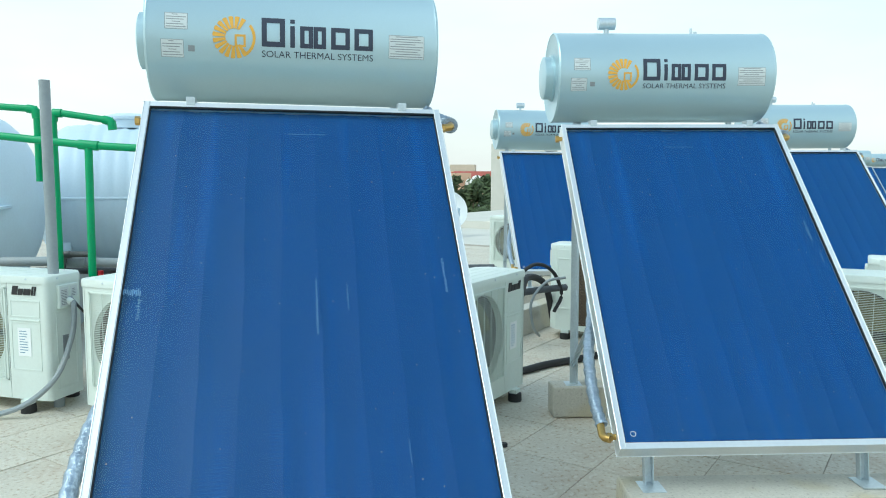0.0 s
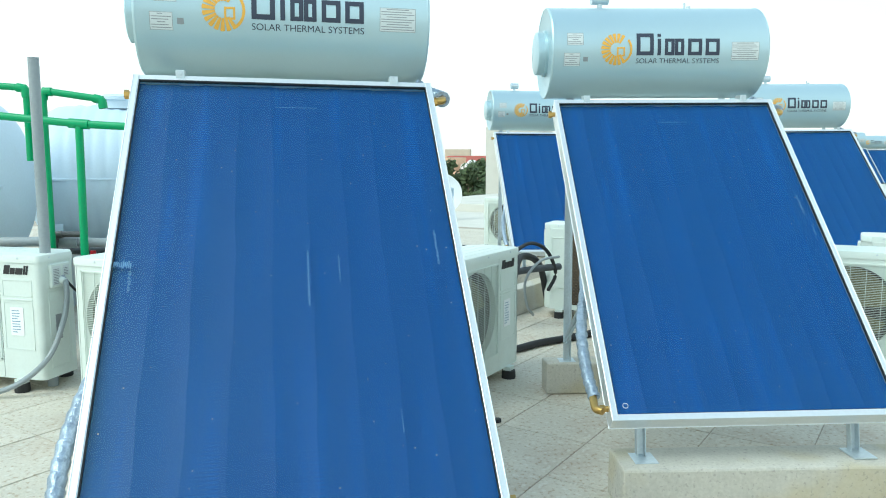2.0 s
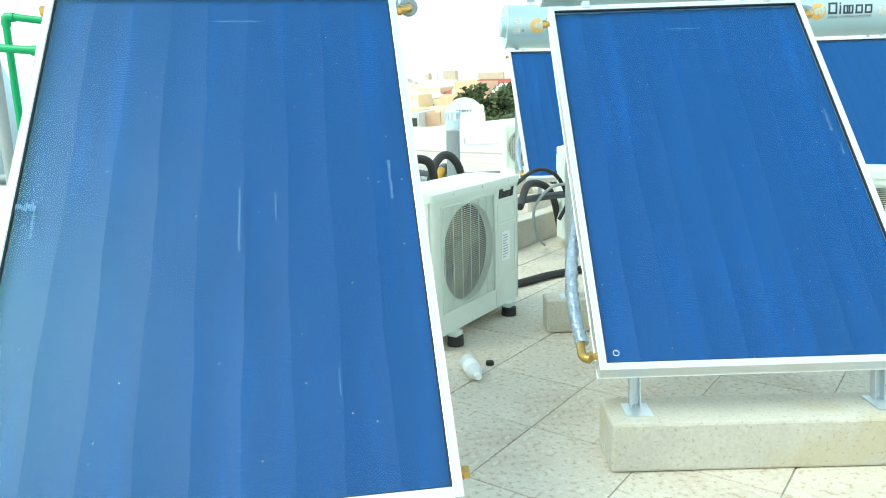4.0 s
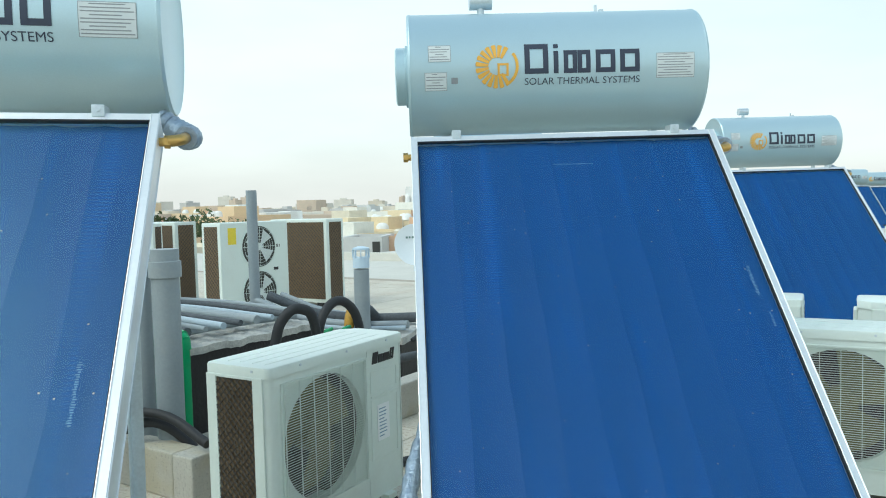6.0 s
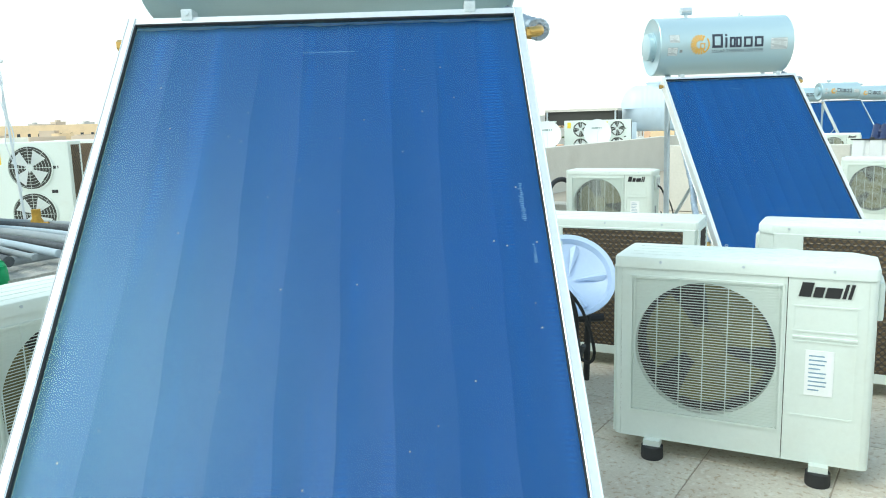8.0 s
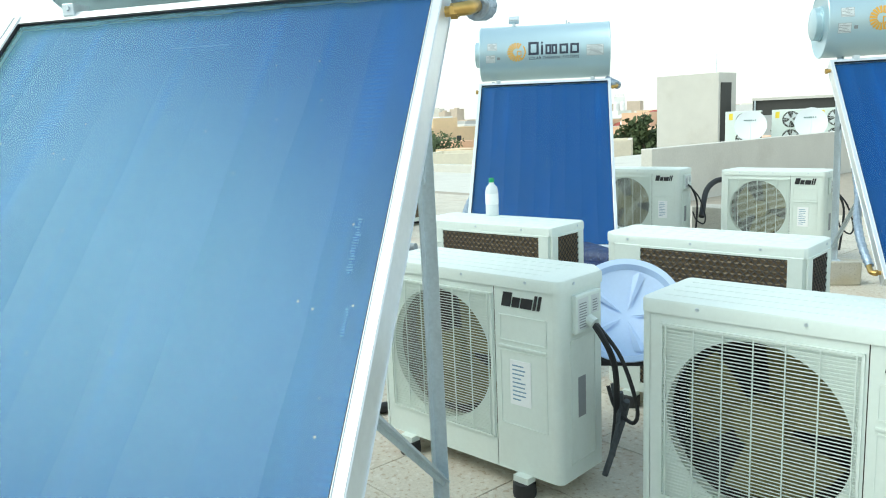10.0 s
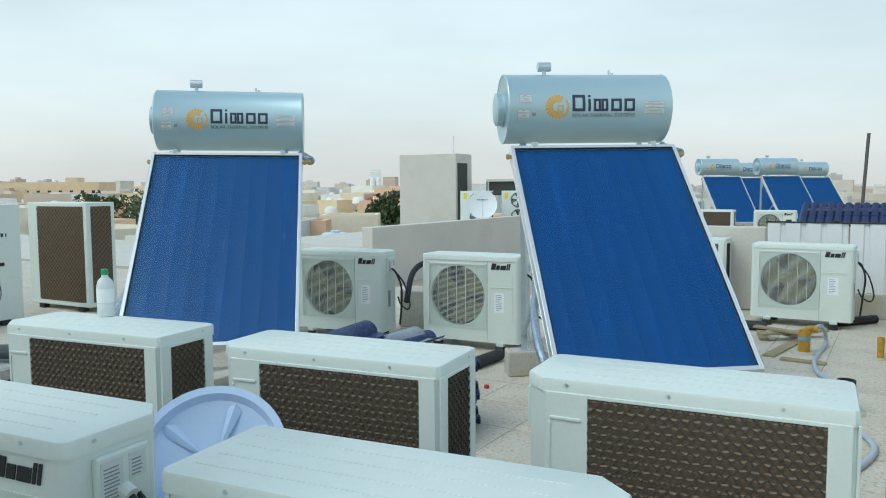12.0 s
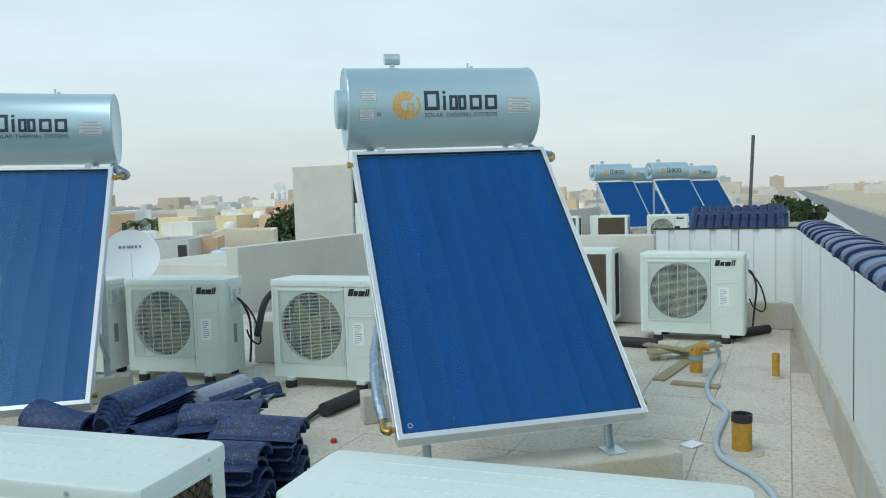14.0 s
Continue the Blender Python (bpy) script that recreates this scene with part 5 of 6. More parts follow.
def twin_condenser(x, y, yaw):
    th = thing("twin_fan_condenser", "tall white condenser with two stacked fans and brown coils", "air conditioner", pose(x, y, 0, 0, 0, yaw), "twin fan condensers")
    w, d, z0, z1 = 1.14, 0.40, 0.06, 1.34
    bm = BM()
    box(bm, -w / 2, w / 2, -d / 2, d / 2, z0, z1, 0.012)
    part("casing", bm, M_WHITE, th)
    for zc in (0.38, 1.00):
        bm = BM()
        torus(bm, 0.292, 0.012, Matrix.Translation((0.05, -d / 2 - 0.004, zc)) @ pose(0, 0, 0, 90, 0, 0))
        part("fan_ring", bm, M_WHITE, th, smooth=True)
        # no hole is cut: a dark disc paints the shade behind the fan
        bm = BM()
        rod(bm, (0.05, -d / 2 - 0.002, zc), (0.05, -d / 2 - 0.006, zc), 0.28, 32)
        part("fan_opening", bm, M_DARK, th)
        bm = BM()
        rod(bm, (0.05, -d / 2 - 0.03, zc), (0.05, -d / 2 - 0.006, zc), 0.05, 14)
        for k in range(4):
            a0 = k * math.pi / 2 + 0.4
            vs = [bm.verts.new((0.05 + r * math.cos(a), -d / 2 - yy, zc + r * math.sin(a))) for r, a, yy in ((0.04, a0, 0.012), (0.245, a0 + 0.1, 0.010), (0.245, a0 + 0.9, 0.024), (0.04, a0 + 0.7, 0.02))]
            bm.faces.new(vs)
        part("fan", bm, M_STICK, th)
        bm = BM()
        for r in (0.06, 0.10, 0.14, 0.18, 0.22, 0.26):
            torus(bm, r, 0.0022, Matrix.Translation((0.05, -d / 2 - 0.032, zc)) @ pose(0, 0, 0, 90, 0, 0))
        for k in range(4):
            a = k * math.pi / 4
            rod(bm, (0.05 - 0.28 * math.cos(a), -d / 2 - 0.03, zc - 0.28 * math.sin(a)), (0.05 + 0.28 * math.cos(a), -d / 2 - 0.03, zc + 0.28 * math.sin(a)), 0.003, 4)
        part("fan_guard", bm, M_WHITE, th)
    for nm, m, ww in (("side_coil", pose(-w / 2, 0, 0, 0, 0, -90), d - 0.12), ("rear_coil", pose(0.03 - 0.1, d / 2, 0, 0, 0, 180), w - 0.26), ("end_coil", pose(w / 2, 0, 0, 0, 0, 90), d - 0.16)):
        bm = BM()
        box(bm, -ww / 2, ww / 2, -0.006, 0.0, z0 + 0.06, z1 - 0.05, 0, m)
        part(nm, bm, M_FINS, th)
        bm = BM()
        lattice(bm, m @ Matrix.Translation((-ww / 2, -0.008, z0 + 0.06)), ww, z1 - z0 - 0.11, 0.06, 0.0035)
        part(nm.replace("coil", "mesh"), bm, M_WIRE, th)
    bm = BM()
    box(bm, -0.45, -0.32, -d / 2 - 0.003, -d / 2, 1.05, 1.27)
    part("yellow_label", bm, M_YLAB, th, "yellow paper label")
    bm = BM()
    for k, ww in enumerate((0.03, 0.022, 0.03, 0.01, 0.01)):
        box(bm, 0.27 + k * 0.034, 0.27 + k * 0.034 + ww, -d / 2 - 0.003, -d / 2, 0.98, 1.02)
    box(bm, 0.30, 0.38, -d / 2 - 0.004, -d / 2, 0.66, 0.70)
    part("maker_mark", bm, M_INKB, th)
    for sx in (-0.38, 0.38):
        for sy in (-0.15, 0.15):
            bm = BM()
            box(bm, sx - 0.05, sx + 0.05, sy - 0.04, sy + 0.04, 0, z0 + 0.004, 0.005)
            part("foot", bm, M_BLACK, th)
    return th


for x, y, yaw in ((0.28, 8.47, 46), (1.016, 9.83, 142.6), (-1.27, 10.27, 140), (-1.62, 9.15, -4)):
    twin_condenser(x, y, yaw)
for x, y in ((9.65, 26.9), (11.25, 27.2), (12.8, 27.5)):
    twin_condenser(x, y, -22).matrix_basis = pose(x, y, 0.03, 0, 0, -22)
    concrete_block(x, y, -22, 1.15, 0.6, 0.03, "low concrete plinth under a condenser")


def dish(x, y, z, r, aim, label, mark=True, stand=True):
    """A pressed satellite dish, with its bowl facing aim."""
    d = Vector(aim).normalized()
    m = Matrix.Translation((x, y, z)) @ d.to_track_quat("Z", "Y").to_matrix().to_4x4()
    th = thing("satellite_dish", label, "satellite dish", group="satellite dishes")
    bm = BM()
    dep = r * 0.22
    prof = [(0.012, 0.0)] + [(r * k / 10, dep * (k / 10) ** 2) for k in range(1, 11)] + [(r * 1.025, dep + 0.004), (r * 1.025, dep - 0.014), (r * 0.99, dep - 0.016)] + [(r * k / 10, dep * (k / 10) ** 2 - 0.012) for k in range(9, 0, -1)]
    lathe(bm, prof, 48, m)
    bowl = part("bowl", bm, M_DISH, th, smooth=True)
    if stand:
        bm = BM()
        rod(bm, (x, y + 0.1, 0), (x, y + 0.1, z), 0.025, 10)
        rod(bm, (x, y + 0.1, z), m @ Vector((0, 0, -0.01)), 0.02, 8)
        part("mast", bm, M_GALV, th)
        bm = BM()
        tube(bm, [m @ Vector((0, -r * 0.95, dep * 0.7)), m @ Vector((0, -r * 0.5, r * 0.55)), m @ Vector((0, -0.02, r * 0.78))], 0.012, 8)
        arm = part("feed_arm", bm, M_DISH, th)
        bm = BM()
        rod(bm, m @ Vector((0, -0.02, r * 0.78)), m @ Vector((0, 0.0, r * 0.66)), 0.03, 10)
        part("feed_horn", bm, M_DISH, arm)
    if mark:
        bm = BM()
        for k, w in enumerate((0.045, 0.04, 0.06, 0.04, 0.03, 0.03)):
            xx = -r * 0.42 + k * 0.068
            box(bm, xx, xx + w, r * 0.34, r * 0.34 + 0.045, dep * 0.32, dep * 0.32 + 0.004, 0, m)
        part("printed_mark", bm, M_MARK, bowl, "grey-green printed mark")
    return th


# ---- far end of the roof ----
HZ = [(16.5, 22.05, -3), (18.2, 21.55, -3), (19.7, 26.0, -3), (21.9, 25.3, -3)]
for x, y, yaw in HZ:
    copy_thing(base, pose(x, y, 0, 0, 0, yaw))
    for dx, dy in ((0, yb_local), (0, 0.33)):
        q = pose(x, y, 0, 0, 0, yaw) @ Vector((dx, dy, 0))
        concrete_block(q.x, q.y, yaw, 1.36, 0.24, 0.2, "long rough concrete beam under a far collector")
wall_run("end_wall", along(PC, 0.05, -3.9), along(PC, 0.05, -1.38), 0.18, 0, 1.0, M_CONC2, "cream plastered wall beside the white end screen")
wall_run("tile_wall", along(PC, 5.2, -1.5), along(PC, 5.2, 0.0), 0.2, 0, 1.08, M_CONC2, "low wall under a blue tile coping")
# far row: the same tiles in a darkened copy, shade put into the colour
darkened_mesh = tile_mesh.copy()
darkened_mesh.materials[0] = M_NAVY
darkened_cap = cap_mesh.copy()
darkened_cap.materials[0] = M_NAVY
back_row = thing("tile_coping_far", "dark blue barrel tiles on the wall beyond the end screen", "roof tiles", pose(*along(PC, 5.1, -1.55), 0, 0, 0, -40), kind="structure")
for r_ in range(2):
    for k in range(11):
        o = new("roof_tile", darkened_mesh)
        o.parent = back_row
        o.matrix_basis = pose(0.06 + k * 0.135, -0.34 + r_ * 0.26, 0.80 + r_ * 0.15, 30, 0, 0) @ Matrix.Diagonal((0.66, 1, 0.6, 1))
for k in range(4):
    o = new("roof_tile", darkened_cap)
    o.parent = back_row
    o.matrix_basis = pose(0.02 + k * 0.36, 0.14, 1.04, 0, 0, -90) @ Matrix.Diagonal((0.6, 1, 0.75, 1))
bm = BM()
rod(bm, (14.54, 13.17, 0), (14.69, 13.17, 2.50), 0.032, 10)
tagged(part("steel_pole", bm, M_GALVD, smooth=True), "thin dark steel pole standing on the roof", "pole")

bm = BM()
rod(bm, (-0.46, 6.0, 0), (-0.58, 6.0, 2.14), 0.016, 8, 0.011)
tube(bm, [(-0.58, 6.0, 2.12), (-0.54, 5.97, 1.95), (-0.56, 5.97, 1.7), (-0.50, 5.98, 1.45), (-0.53, 5.98, 1.2), (-0.48, 5.98, 0.9)], 0.006, 6)
tube(bm, [(-0.58, 6.0, 2.10), (-0.61, 5.97, 1.9), (-0.55, 5.97, 1.6), (-0.58, 5.98, 1.35), (-0.50, 5.98, 1.1)], 0.005, 6)
rod(bm, (-0.66, 6.0, 2.18), (-0.53, 5.99, 2.12), 0.018, 8)
tagged(part("antenna_mast", bm, M_DISH), "thin pale leaning antenna mast with loose cable", "antenna")


# ---- the neighbourhood ----
bm = BM()
bmesh.ops.create_grid(bm, x_segments=40, y_segments=40, size=4000)
tagged(part("ground", bm, M_EARTH, m=pose(0, 0, -9.5)), "pale sandy ground of the town below", "ground", kind="structure")


def strip(name, off0, off1, z, mat, label, s0=-60, s1=1500):
    bm = BM()
    box(bm, s0, s1, -off1, -off0, z - 0.15, z)
    return tagged(part(name, bm, mat, m=pose(PC[0], PC[1], 0, 0, 0, 50)), label, name, kind="structure")


strip("road", 14, 27, -9.35, M_ASPH, "grey asphalt road running past the houses")
strip("pavement", 9, 14, -9.2, M_CONC2, "pale pavement beside the road")
strip("sand_verge", 29, 170, -9.33, M_SAND, "open sandy plot beyond the road")
bm = BM()
for k in range(260):
    box(bm, k * 3.0, k * 3.0 + 0.25, -28.6, -28.3, -9.4, -7.9)
box(bm, 0, 780, -28.5, -28.4, -8.2, -8.05)
box(bm, 0, 780, -28.5, -28.4, -9.0, -8.85)
tagged(part("fence", bm, M_CONC2, m=pose(PC[0], PC[1], 0, 0, 0, 50)), "long pale fence along the sandy plot", "fence", kind="stuff")

M_WIN = material("dark_window", (0.05, 0.06, 0.07), 0.15, var=0.1, scale=2)
CITY_COLS = [(0.78, 0.72, 0.58), (0.80, 0.78, 0.70), (0.74, 0.58, 0.38), (0.84, 0.84, 0.81), (0.80, 0.67, 0.45), (0.74, 0.50, 0.34), (0.62, 0.62, 0.60)]
M_CITYS = [material("town_render", c, 0.92, var=0.07, scale=0.6, fine=5, dirt=(0.35, 0.30, 0.24), dirt_amount=0.3) for c in CITY_COLS]


def house(x, y, w, d, top, yaw, ci, storeys=3, detail=True, name="house", label="", plain=False):
    """A flat-roofed house: walls with parapet, set-in windows, a stair head on the roof."""
    h = top + 9.5
    th = thing(name, label or "flat-roofed rendered town house with small dark windows", "house", pose(x, y, -9.5, 0, 0, yaw))
    mat = M_CITYS[ci % len(M_CITYS)]
    bm = BM()
    box(bm, -w / 2, w / 2, -d / 2, d / 2, 0, h - 0.9)
    for b_ in ((-w / 2, w / 2, -d / 2, -d / 2 + 0.25), (-w / 2, w / 2, d / 2 - 0.25, d / 2), (-w / 2, -w / 2 + 0.25, -d / 2 + 0.25, d / 2 - 0.25), (w / 2 - 0.25, w / 2, -d / 2 + 0.25, d / 2 - 0.25)):
        box(bm, *b_, h - 0.9, h)
    part("wall", bm, mat, th)
    if plain:
        return th
    bm = BM()
    sw = min(4.0, w * 0.35)
    sx = (random.random() - 0.5) * (w - sw)
    box(bm, sx - sw / 2, sx + sw / 2, -d * 0.1, d * 0.3, h - 0.9, h + 1.6)
    part("stair_head", bm, mat, th)
    for k in range(2):
        bm = BM()
        tx, ty = (random.random() - 0.5) * w * 0.7, -d * 0.28 + 0.8 * k
        lathe(bm, [(0.75, h - 0.9), (0.75, h + 0.5), (0.5, h + 0.8), (0.2, h + 0.9)], 12, Matrix.Translation((tx, ty, 0)))
        part("roof_tank", bm, M_CITYS[3], th, smooth=True)
    if detail:
        fl = h / (storeys + 0.3)
        for s in range(max(0, storeys - 2), storeys):
            n = max(2, int(w / 3.6))
            for k in range(n):
                bm = BM()
                cx = -w / 2 + (k + 0.5) * w / n
                box(bm, cx - 0.55, cx + 0.55, -d / 2 - 0.03, -d / 2 + 0.02, s * fl + 1.1, s * fl + 2.6)
                part("window", bm, M_WIN, th)
            n = max(1, int(d / 4.5))
            for k in range(n):
                for sd in (-1, 1):
                    bm = BM()
                    cy = -d / 2 + (k + 0.5) * d / n
                    box(bm, sd * w / 2 - 0.03, sd * w / 2 + 0.03, cy - 0.5, cy + 0.5, s * fl + 1.1, s * fl + 2.5)
                    part("window", bm, M_WIN, th)
    return th


rng = random.Random(4)
for k in range(150):
    b = radians(rng.uniform(-38, 34))
    dist = rng.uniform(48, 240)
    x, y = 4 + dist * math.sin(b), 1 + dist * math.cos(b)
    s_ = (x - PC[0]) * E1.x + (y - PC[1]) * E1.y
    o_ = (x - PC[0]) * E2.x + (y - PC[1]) * E2.y
    if o_ > -9 or (dist < 78 and 4 < math.degrees(math.atan2(x - 0.9, y + 3.4)) < 13):
        continue
    top = rng.uniform(-5.0, -1.2) if dist < 90 else rng.uniform(-5.5, 0.8)
    house(x, y, rng.uniform(8, 17), rng.uniform(8, 14), top, -40 + rng.choice((0, 90, 12)), rng.randrange(7), rng.choice((2, 3)))

# farther town, too small to tell apart
for ci in range(4):
    bm = BM()
    for k in range(420):
        b = radians(rng.uniform(-60, 62))
        dist = 190 + 1500 * rng.random() ** 1.4
        x, y = 4 + dist * math.sin(b), dist * math.cos(b)
        o_ = (x - PC[0]) * E2.x + (y - PC[1]) * E2.y
        if -12 < o_ < (230 if dist < 900 else 60):
            continue
        top = rng.uniform(-6, -0.5) + dist * 0.0035 * rng.random() + (rng.uniform(6, 16) * (dist / 900) if rng.random() < 0.05 else 0)
        w, d = rng.uniform(9, 28), rng.uniform(9, 22)
        m = pose(x, y, 0, 0, 0, rng.choice((-40, 50, -20)))
        box(bm, -w / 2, w / 2, -d / 2, d / 2, -9.5, top, 0, m)
        if rng.random() < 0.6:
            box(bm, -w * 0.2, w * 0.15, -d * 0.2, d * 0.2, top, top + 2.2, 0, m)
    tagged(part("distant_town", bm, M_HAZE[ci]), "hazy rows of pale flat-roofed houses far off", "town", kind="stuff")
    bm = BM()

# landmark blocks
house(-96, 284, 52, 14, 4.2, -8, 2, 3, name="ochre_block", label="long ochre block with a row of dark windows")
house(20, 118, 16, 12, 0.2, 20, 2, 3, label="sand-coloured house under a low red roof")
bm = BM()
rv = [bm.verts.new(p) for p in ((-9, -7, 0), (9, -7, 0), (9, 7, 0), (-9, 7, 0), (-4, 0, 2.4), (4, 0, 2.4))]
for f in ((0, 1, 5, 4), (1, 2, 5), (2, 3, 4, 5), (3, 0, 4), (3, 2, 1, 0)):
    bm.faces.new([rv[i] for i in f])
tagged(part("red_roof", bm, material("red_roof_tiles", (0.42, 0.10, 0.07), 0.8, var=0.2, scale=1), m=pose(20, 116, -0.6, 0, 0, 20)), "hipped red tile roof in the town", "roof")
tw = thing("white_tower", "slim white twin water tower in the far town", "tower", pose(36.8, 494, -9.5, 0, 0, -4))
for dx in (-2.0, 2.0):
    bm = BM()
    lathe(bm, [(1.6, 0), (1.6, 16.5), (1.0, 17.6), (0.3, 18)], 18, Matrix.Translation((dx, -1.5, 0)))
    part("shaft", bm, M_CITYS[3], tw, smooth=True)
bm = BM()
box(bm, -3.4, 3.4, -1.0, 2.0, 0, 21.5, 0.2)
for k in range(4):
    box(bm, -2.9 + k * 1.6, -1.9 + k * 1.6, -0.6, 1.6, 21.5, 22.8)
part("head", bm, M_CITYS[3], tw)

# houses just over the neighbour's wall
house(17.6, 124, 14.5, 9.0, 0.3, -6, 4, 2, plain=True, label="pale yellow rendered house with a blank wall")
house(5.7, 44.0, 3.2, 4.0, 0.02, -6, 0, 2, plain=True, label="cream rendered house with a flat parapet")
house(3.9, 40.0, 0.95, 3.0, -0.12, -6, 5, 2, plain=True, label="orange-brown rendered stair tower")
gd = house(2.35, 38.6, 2.2, 4.0, -0.06, -12, 6, 2, plain=True, label="grey rendered house with a dark door")
bm = BM()
box(bm, 0.62, 1.0, -2.04, -1.98, 8.3, 9.2)
part("door", bm, M_DARK, gd)
house(-1.6, 42.0, 5.0, 4.0, -0.30, -6, 0, 2, plain=True, label="cream rendered house behind a roof dish")
low_roof = house(4.6, 33.4, 4.6, 4.5, -0.95, -6, 1, 2, plain=True, label="low cream house under a white plastic tank")
wt_mid = copy_thing(bpy.data.objects["water_tank"], pose(4.6, 32.2, -1.85, 0, 0, -14))
wt_mid.scale = (0.75, 0.75, 0.75)

# stair house on the next roof
bm = BM()
SH = pose(9.08, 33.4, 0, 0, 0, -40)
sh = thing("stair_house", "tall pale plastered stair house with a dark door", "stair house", SH)
box(bm, -1.45, 1.45, -0.7, 0.7, -0.5, 2.95, 0.01)
part("wall", bm, M_CONC2, sh)
bm = BM()
box(bm, 1.45, 1.49, -0.55, 0.25, 0.0, 2.55)
part("door", bm, M_DARK, sh)
bm = BM()
rod(bm, (0.95, 0, 2.9), (0.95, 0, 3.75), 0.014, 6)
part("mast", bm, M_GALV, sh)
bm = BM()
box(bm, -0.15, 5, 6.75, 30, -9.5, -0.02)
box(bm, 5, 24, 6.75, 16.2, -9.5, -0.02)
tagged(part("neighbour_roof", bm, M_CONC2, m=pose(*PC, 0, 0, 0, 50)), "flat pale roof of the house next door", "roof", kind="structure")


# ---- trees ----
M_LEAF = material("dusty_foliage", (0.085, 0.12, 0.050), 0.8, var=0.5, scale=1.5, fine=12)
M_BARK = material("bark", (0.16, 0.12, 0.08), 0.9, var=0.2, scale=8)


def tree(x, y, base, h, r, seed, name="tree", label="dusty green leafy tree beside the houses"):
    rg = random.Random(seed)
    th = thing(name, label, "tree", pose(x, y, base, 0, 0, rg.uniform(0, 360)), "trees")
    bm = BM()
    rod(bm, (0, 0, 0), (0.1, 0, h * 0.5), h * 0.03, 8, h * 0.018)
    for k in range(5):
        a = k * 1.26
        rod(bm, (0.1, 0, h * (0.35 + 0.03 * k)), (r * 0.6 * math.cos(a), r * 0.6 * math.sin(a), h * 0.72), h * 0.014, 6, h * 0.005)
    part("trunk", bm, M_BARK, th)
    verts, faces = [], []
    for c in range(26):
        a, rad, zz = rg.uniform(0, math.tau), r * math.sqrt(rg.random()) * 0.85, h * rg.uniform(0.45, 0.95)
        c0 = Vector((rad * math.cos(a), rad * math.sin(a), zz))
        cr = r * rg.uniform(0.18, 0.34)
        for k in range(80):
            d = Vector((rg.gauss(0, 1), rg.gauss(0, 1), rg.gauss(0, 0.8))).normalized() * cr * rg.uniform(0.5, 1.1)
            s = h * rg.uniform(0.018, 0.036)
            u = Vector((rg.gauss(0, 1), rg.gauss(0, 1), rg.gauss(0, 1))).normalized()
            w = u.orthogonal().normalized()
            p = c0 + d
            i = len(verts)
            verts += [p + u * s, p + w * s * 0.55, p - u * s, p - w * s * 0.55]
            faces.append((i, i + 1, i + 2, i + 3))
    me = bpy.data.meshes.new("crown")
    me.from_pydata(verts, [], faces)
    me.materials.append(M_LEAF)
    o = new("crown", me)
    o.parent = th
    return th


TREES = [(10.6, 74.5, 10.9, 3.4), (12.6, 73.0, 11.2, 3.4), (14.6, 75.0, 10.8, 3.2), (15, 66, 8.0, 4.5), (20, 64, 8.3, 5), (25, 65, 8.0, 4.5), (9, 68, 7.8, 4), (22, 110, 8, 5), (-14, 95, 10.5, 5), (-22, 100, 10.5, 5), (30, 118, 10.5, 5), (38, 125, 10, 5)]
for k, (x, y, h, r) in enumerate(TREES):
    tree(x, y, -9.5, h, r, k)
for k in range(9):
    q = along(PC, 62 + k * 9, 0.4 + 1.2 * math.sin(k * 2.1))
    tree(q[0], q[1], -9.5, 8.8 + 0.8 * math.sin(k), 2.2, 40 + k, label="dusty street tree lining the pavement")
for k in range(14):
    q = along(PC, 180 + k * 26, 60 + 30 * math.sin(k * 1.3) + k * 4)
    tree(q[0], q[1], -9.5, 8 + 1.5 * math.sin(k * 2), 5, 80 + k, label="dark green tree at the edge of the sandy plot")



def palm(x, y, top, seed):
    rg = random.Random(seed)
    th = thing("palm_tree", "grey-green date palm among the houses", "tree", pose(x, y, -9.5), "palms")
    h = top + 9.5 - 1.2
    bm = BM()
    rod(bm, (0, 0, 0), (0.2, 0, h), 0.28, 8, 0.2)
    part("trunk", bm, M_BARK, th)
    verts, faces = [], []
    for k in range(26):
        a, el = rg.uniform(0, math.tau), rg.uniform(-0.2, 1.2)
        L = rg.uniform(1.8, 2.6)
        for i in range(14):
            f = i / 13
            p = Vector((0.2 + L * f * math.cos(a) * math.cos(el * 0.6), L * f * math.sin(a) * math.cos(el * 0.6), h + L * (f * math.sin(el) - 1.1 * f * f)))
            side = Vector((-math.sin(a), math.cos(a), -0.5))
            for sg in (-1, 1):
                n0 = len(verts)
                q = p + Vector((side.x * sg, side.y * sg, -0.55)) * 0.5 * (1 - 0.6 * f)
                d = Vector((math.cos(a), math.sin(a), 0)) * 0.06
                verts += [p - d, p + d, q]
                faces.append((n0, n0 + 1, n0 + 2))
    me = bpy.data.meshes.new("crown")
    me.from_pydata(verts, [], faces)
    me.materials.append(M_LEAF)
    o = new("crown", me)
    o.parent = th
    return th


for k, (x, y, top) in enumerate(((-6.0, 97.7, 0.6), (-4.6, 102.5, 0.7), (-2.8, 96.7, 0.4), (1.5, 90.2, 0.1), (-0.4, 99.0, 0.2), (9.0, 43.0, 0.3), (-16.0, 92.0, 0.8))):
    palm(x, y, top, 300 + k)

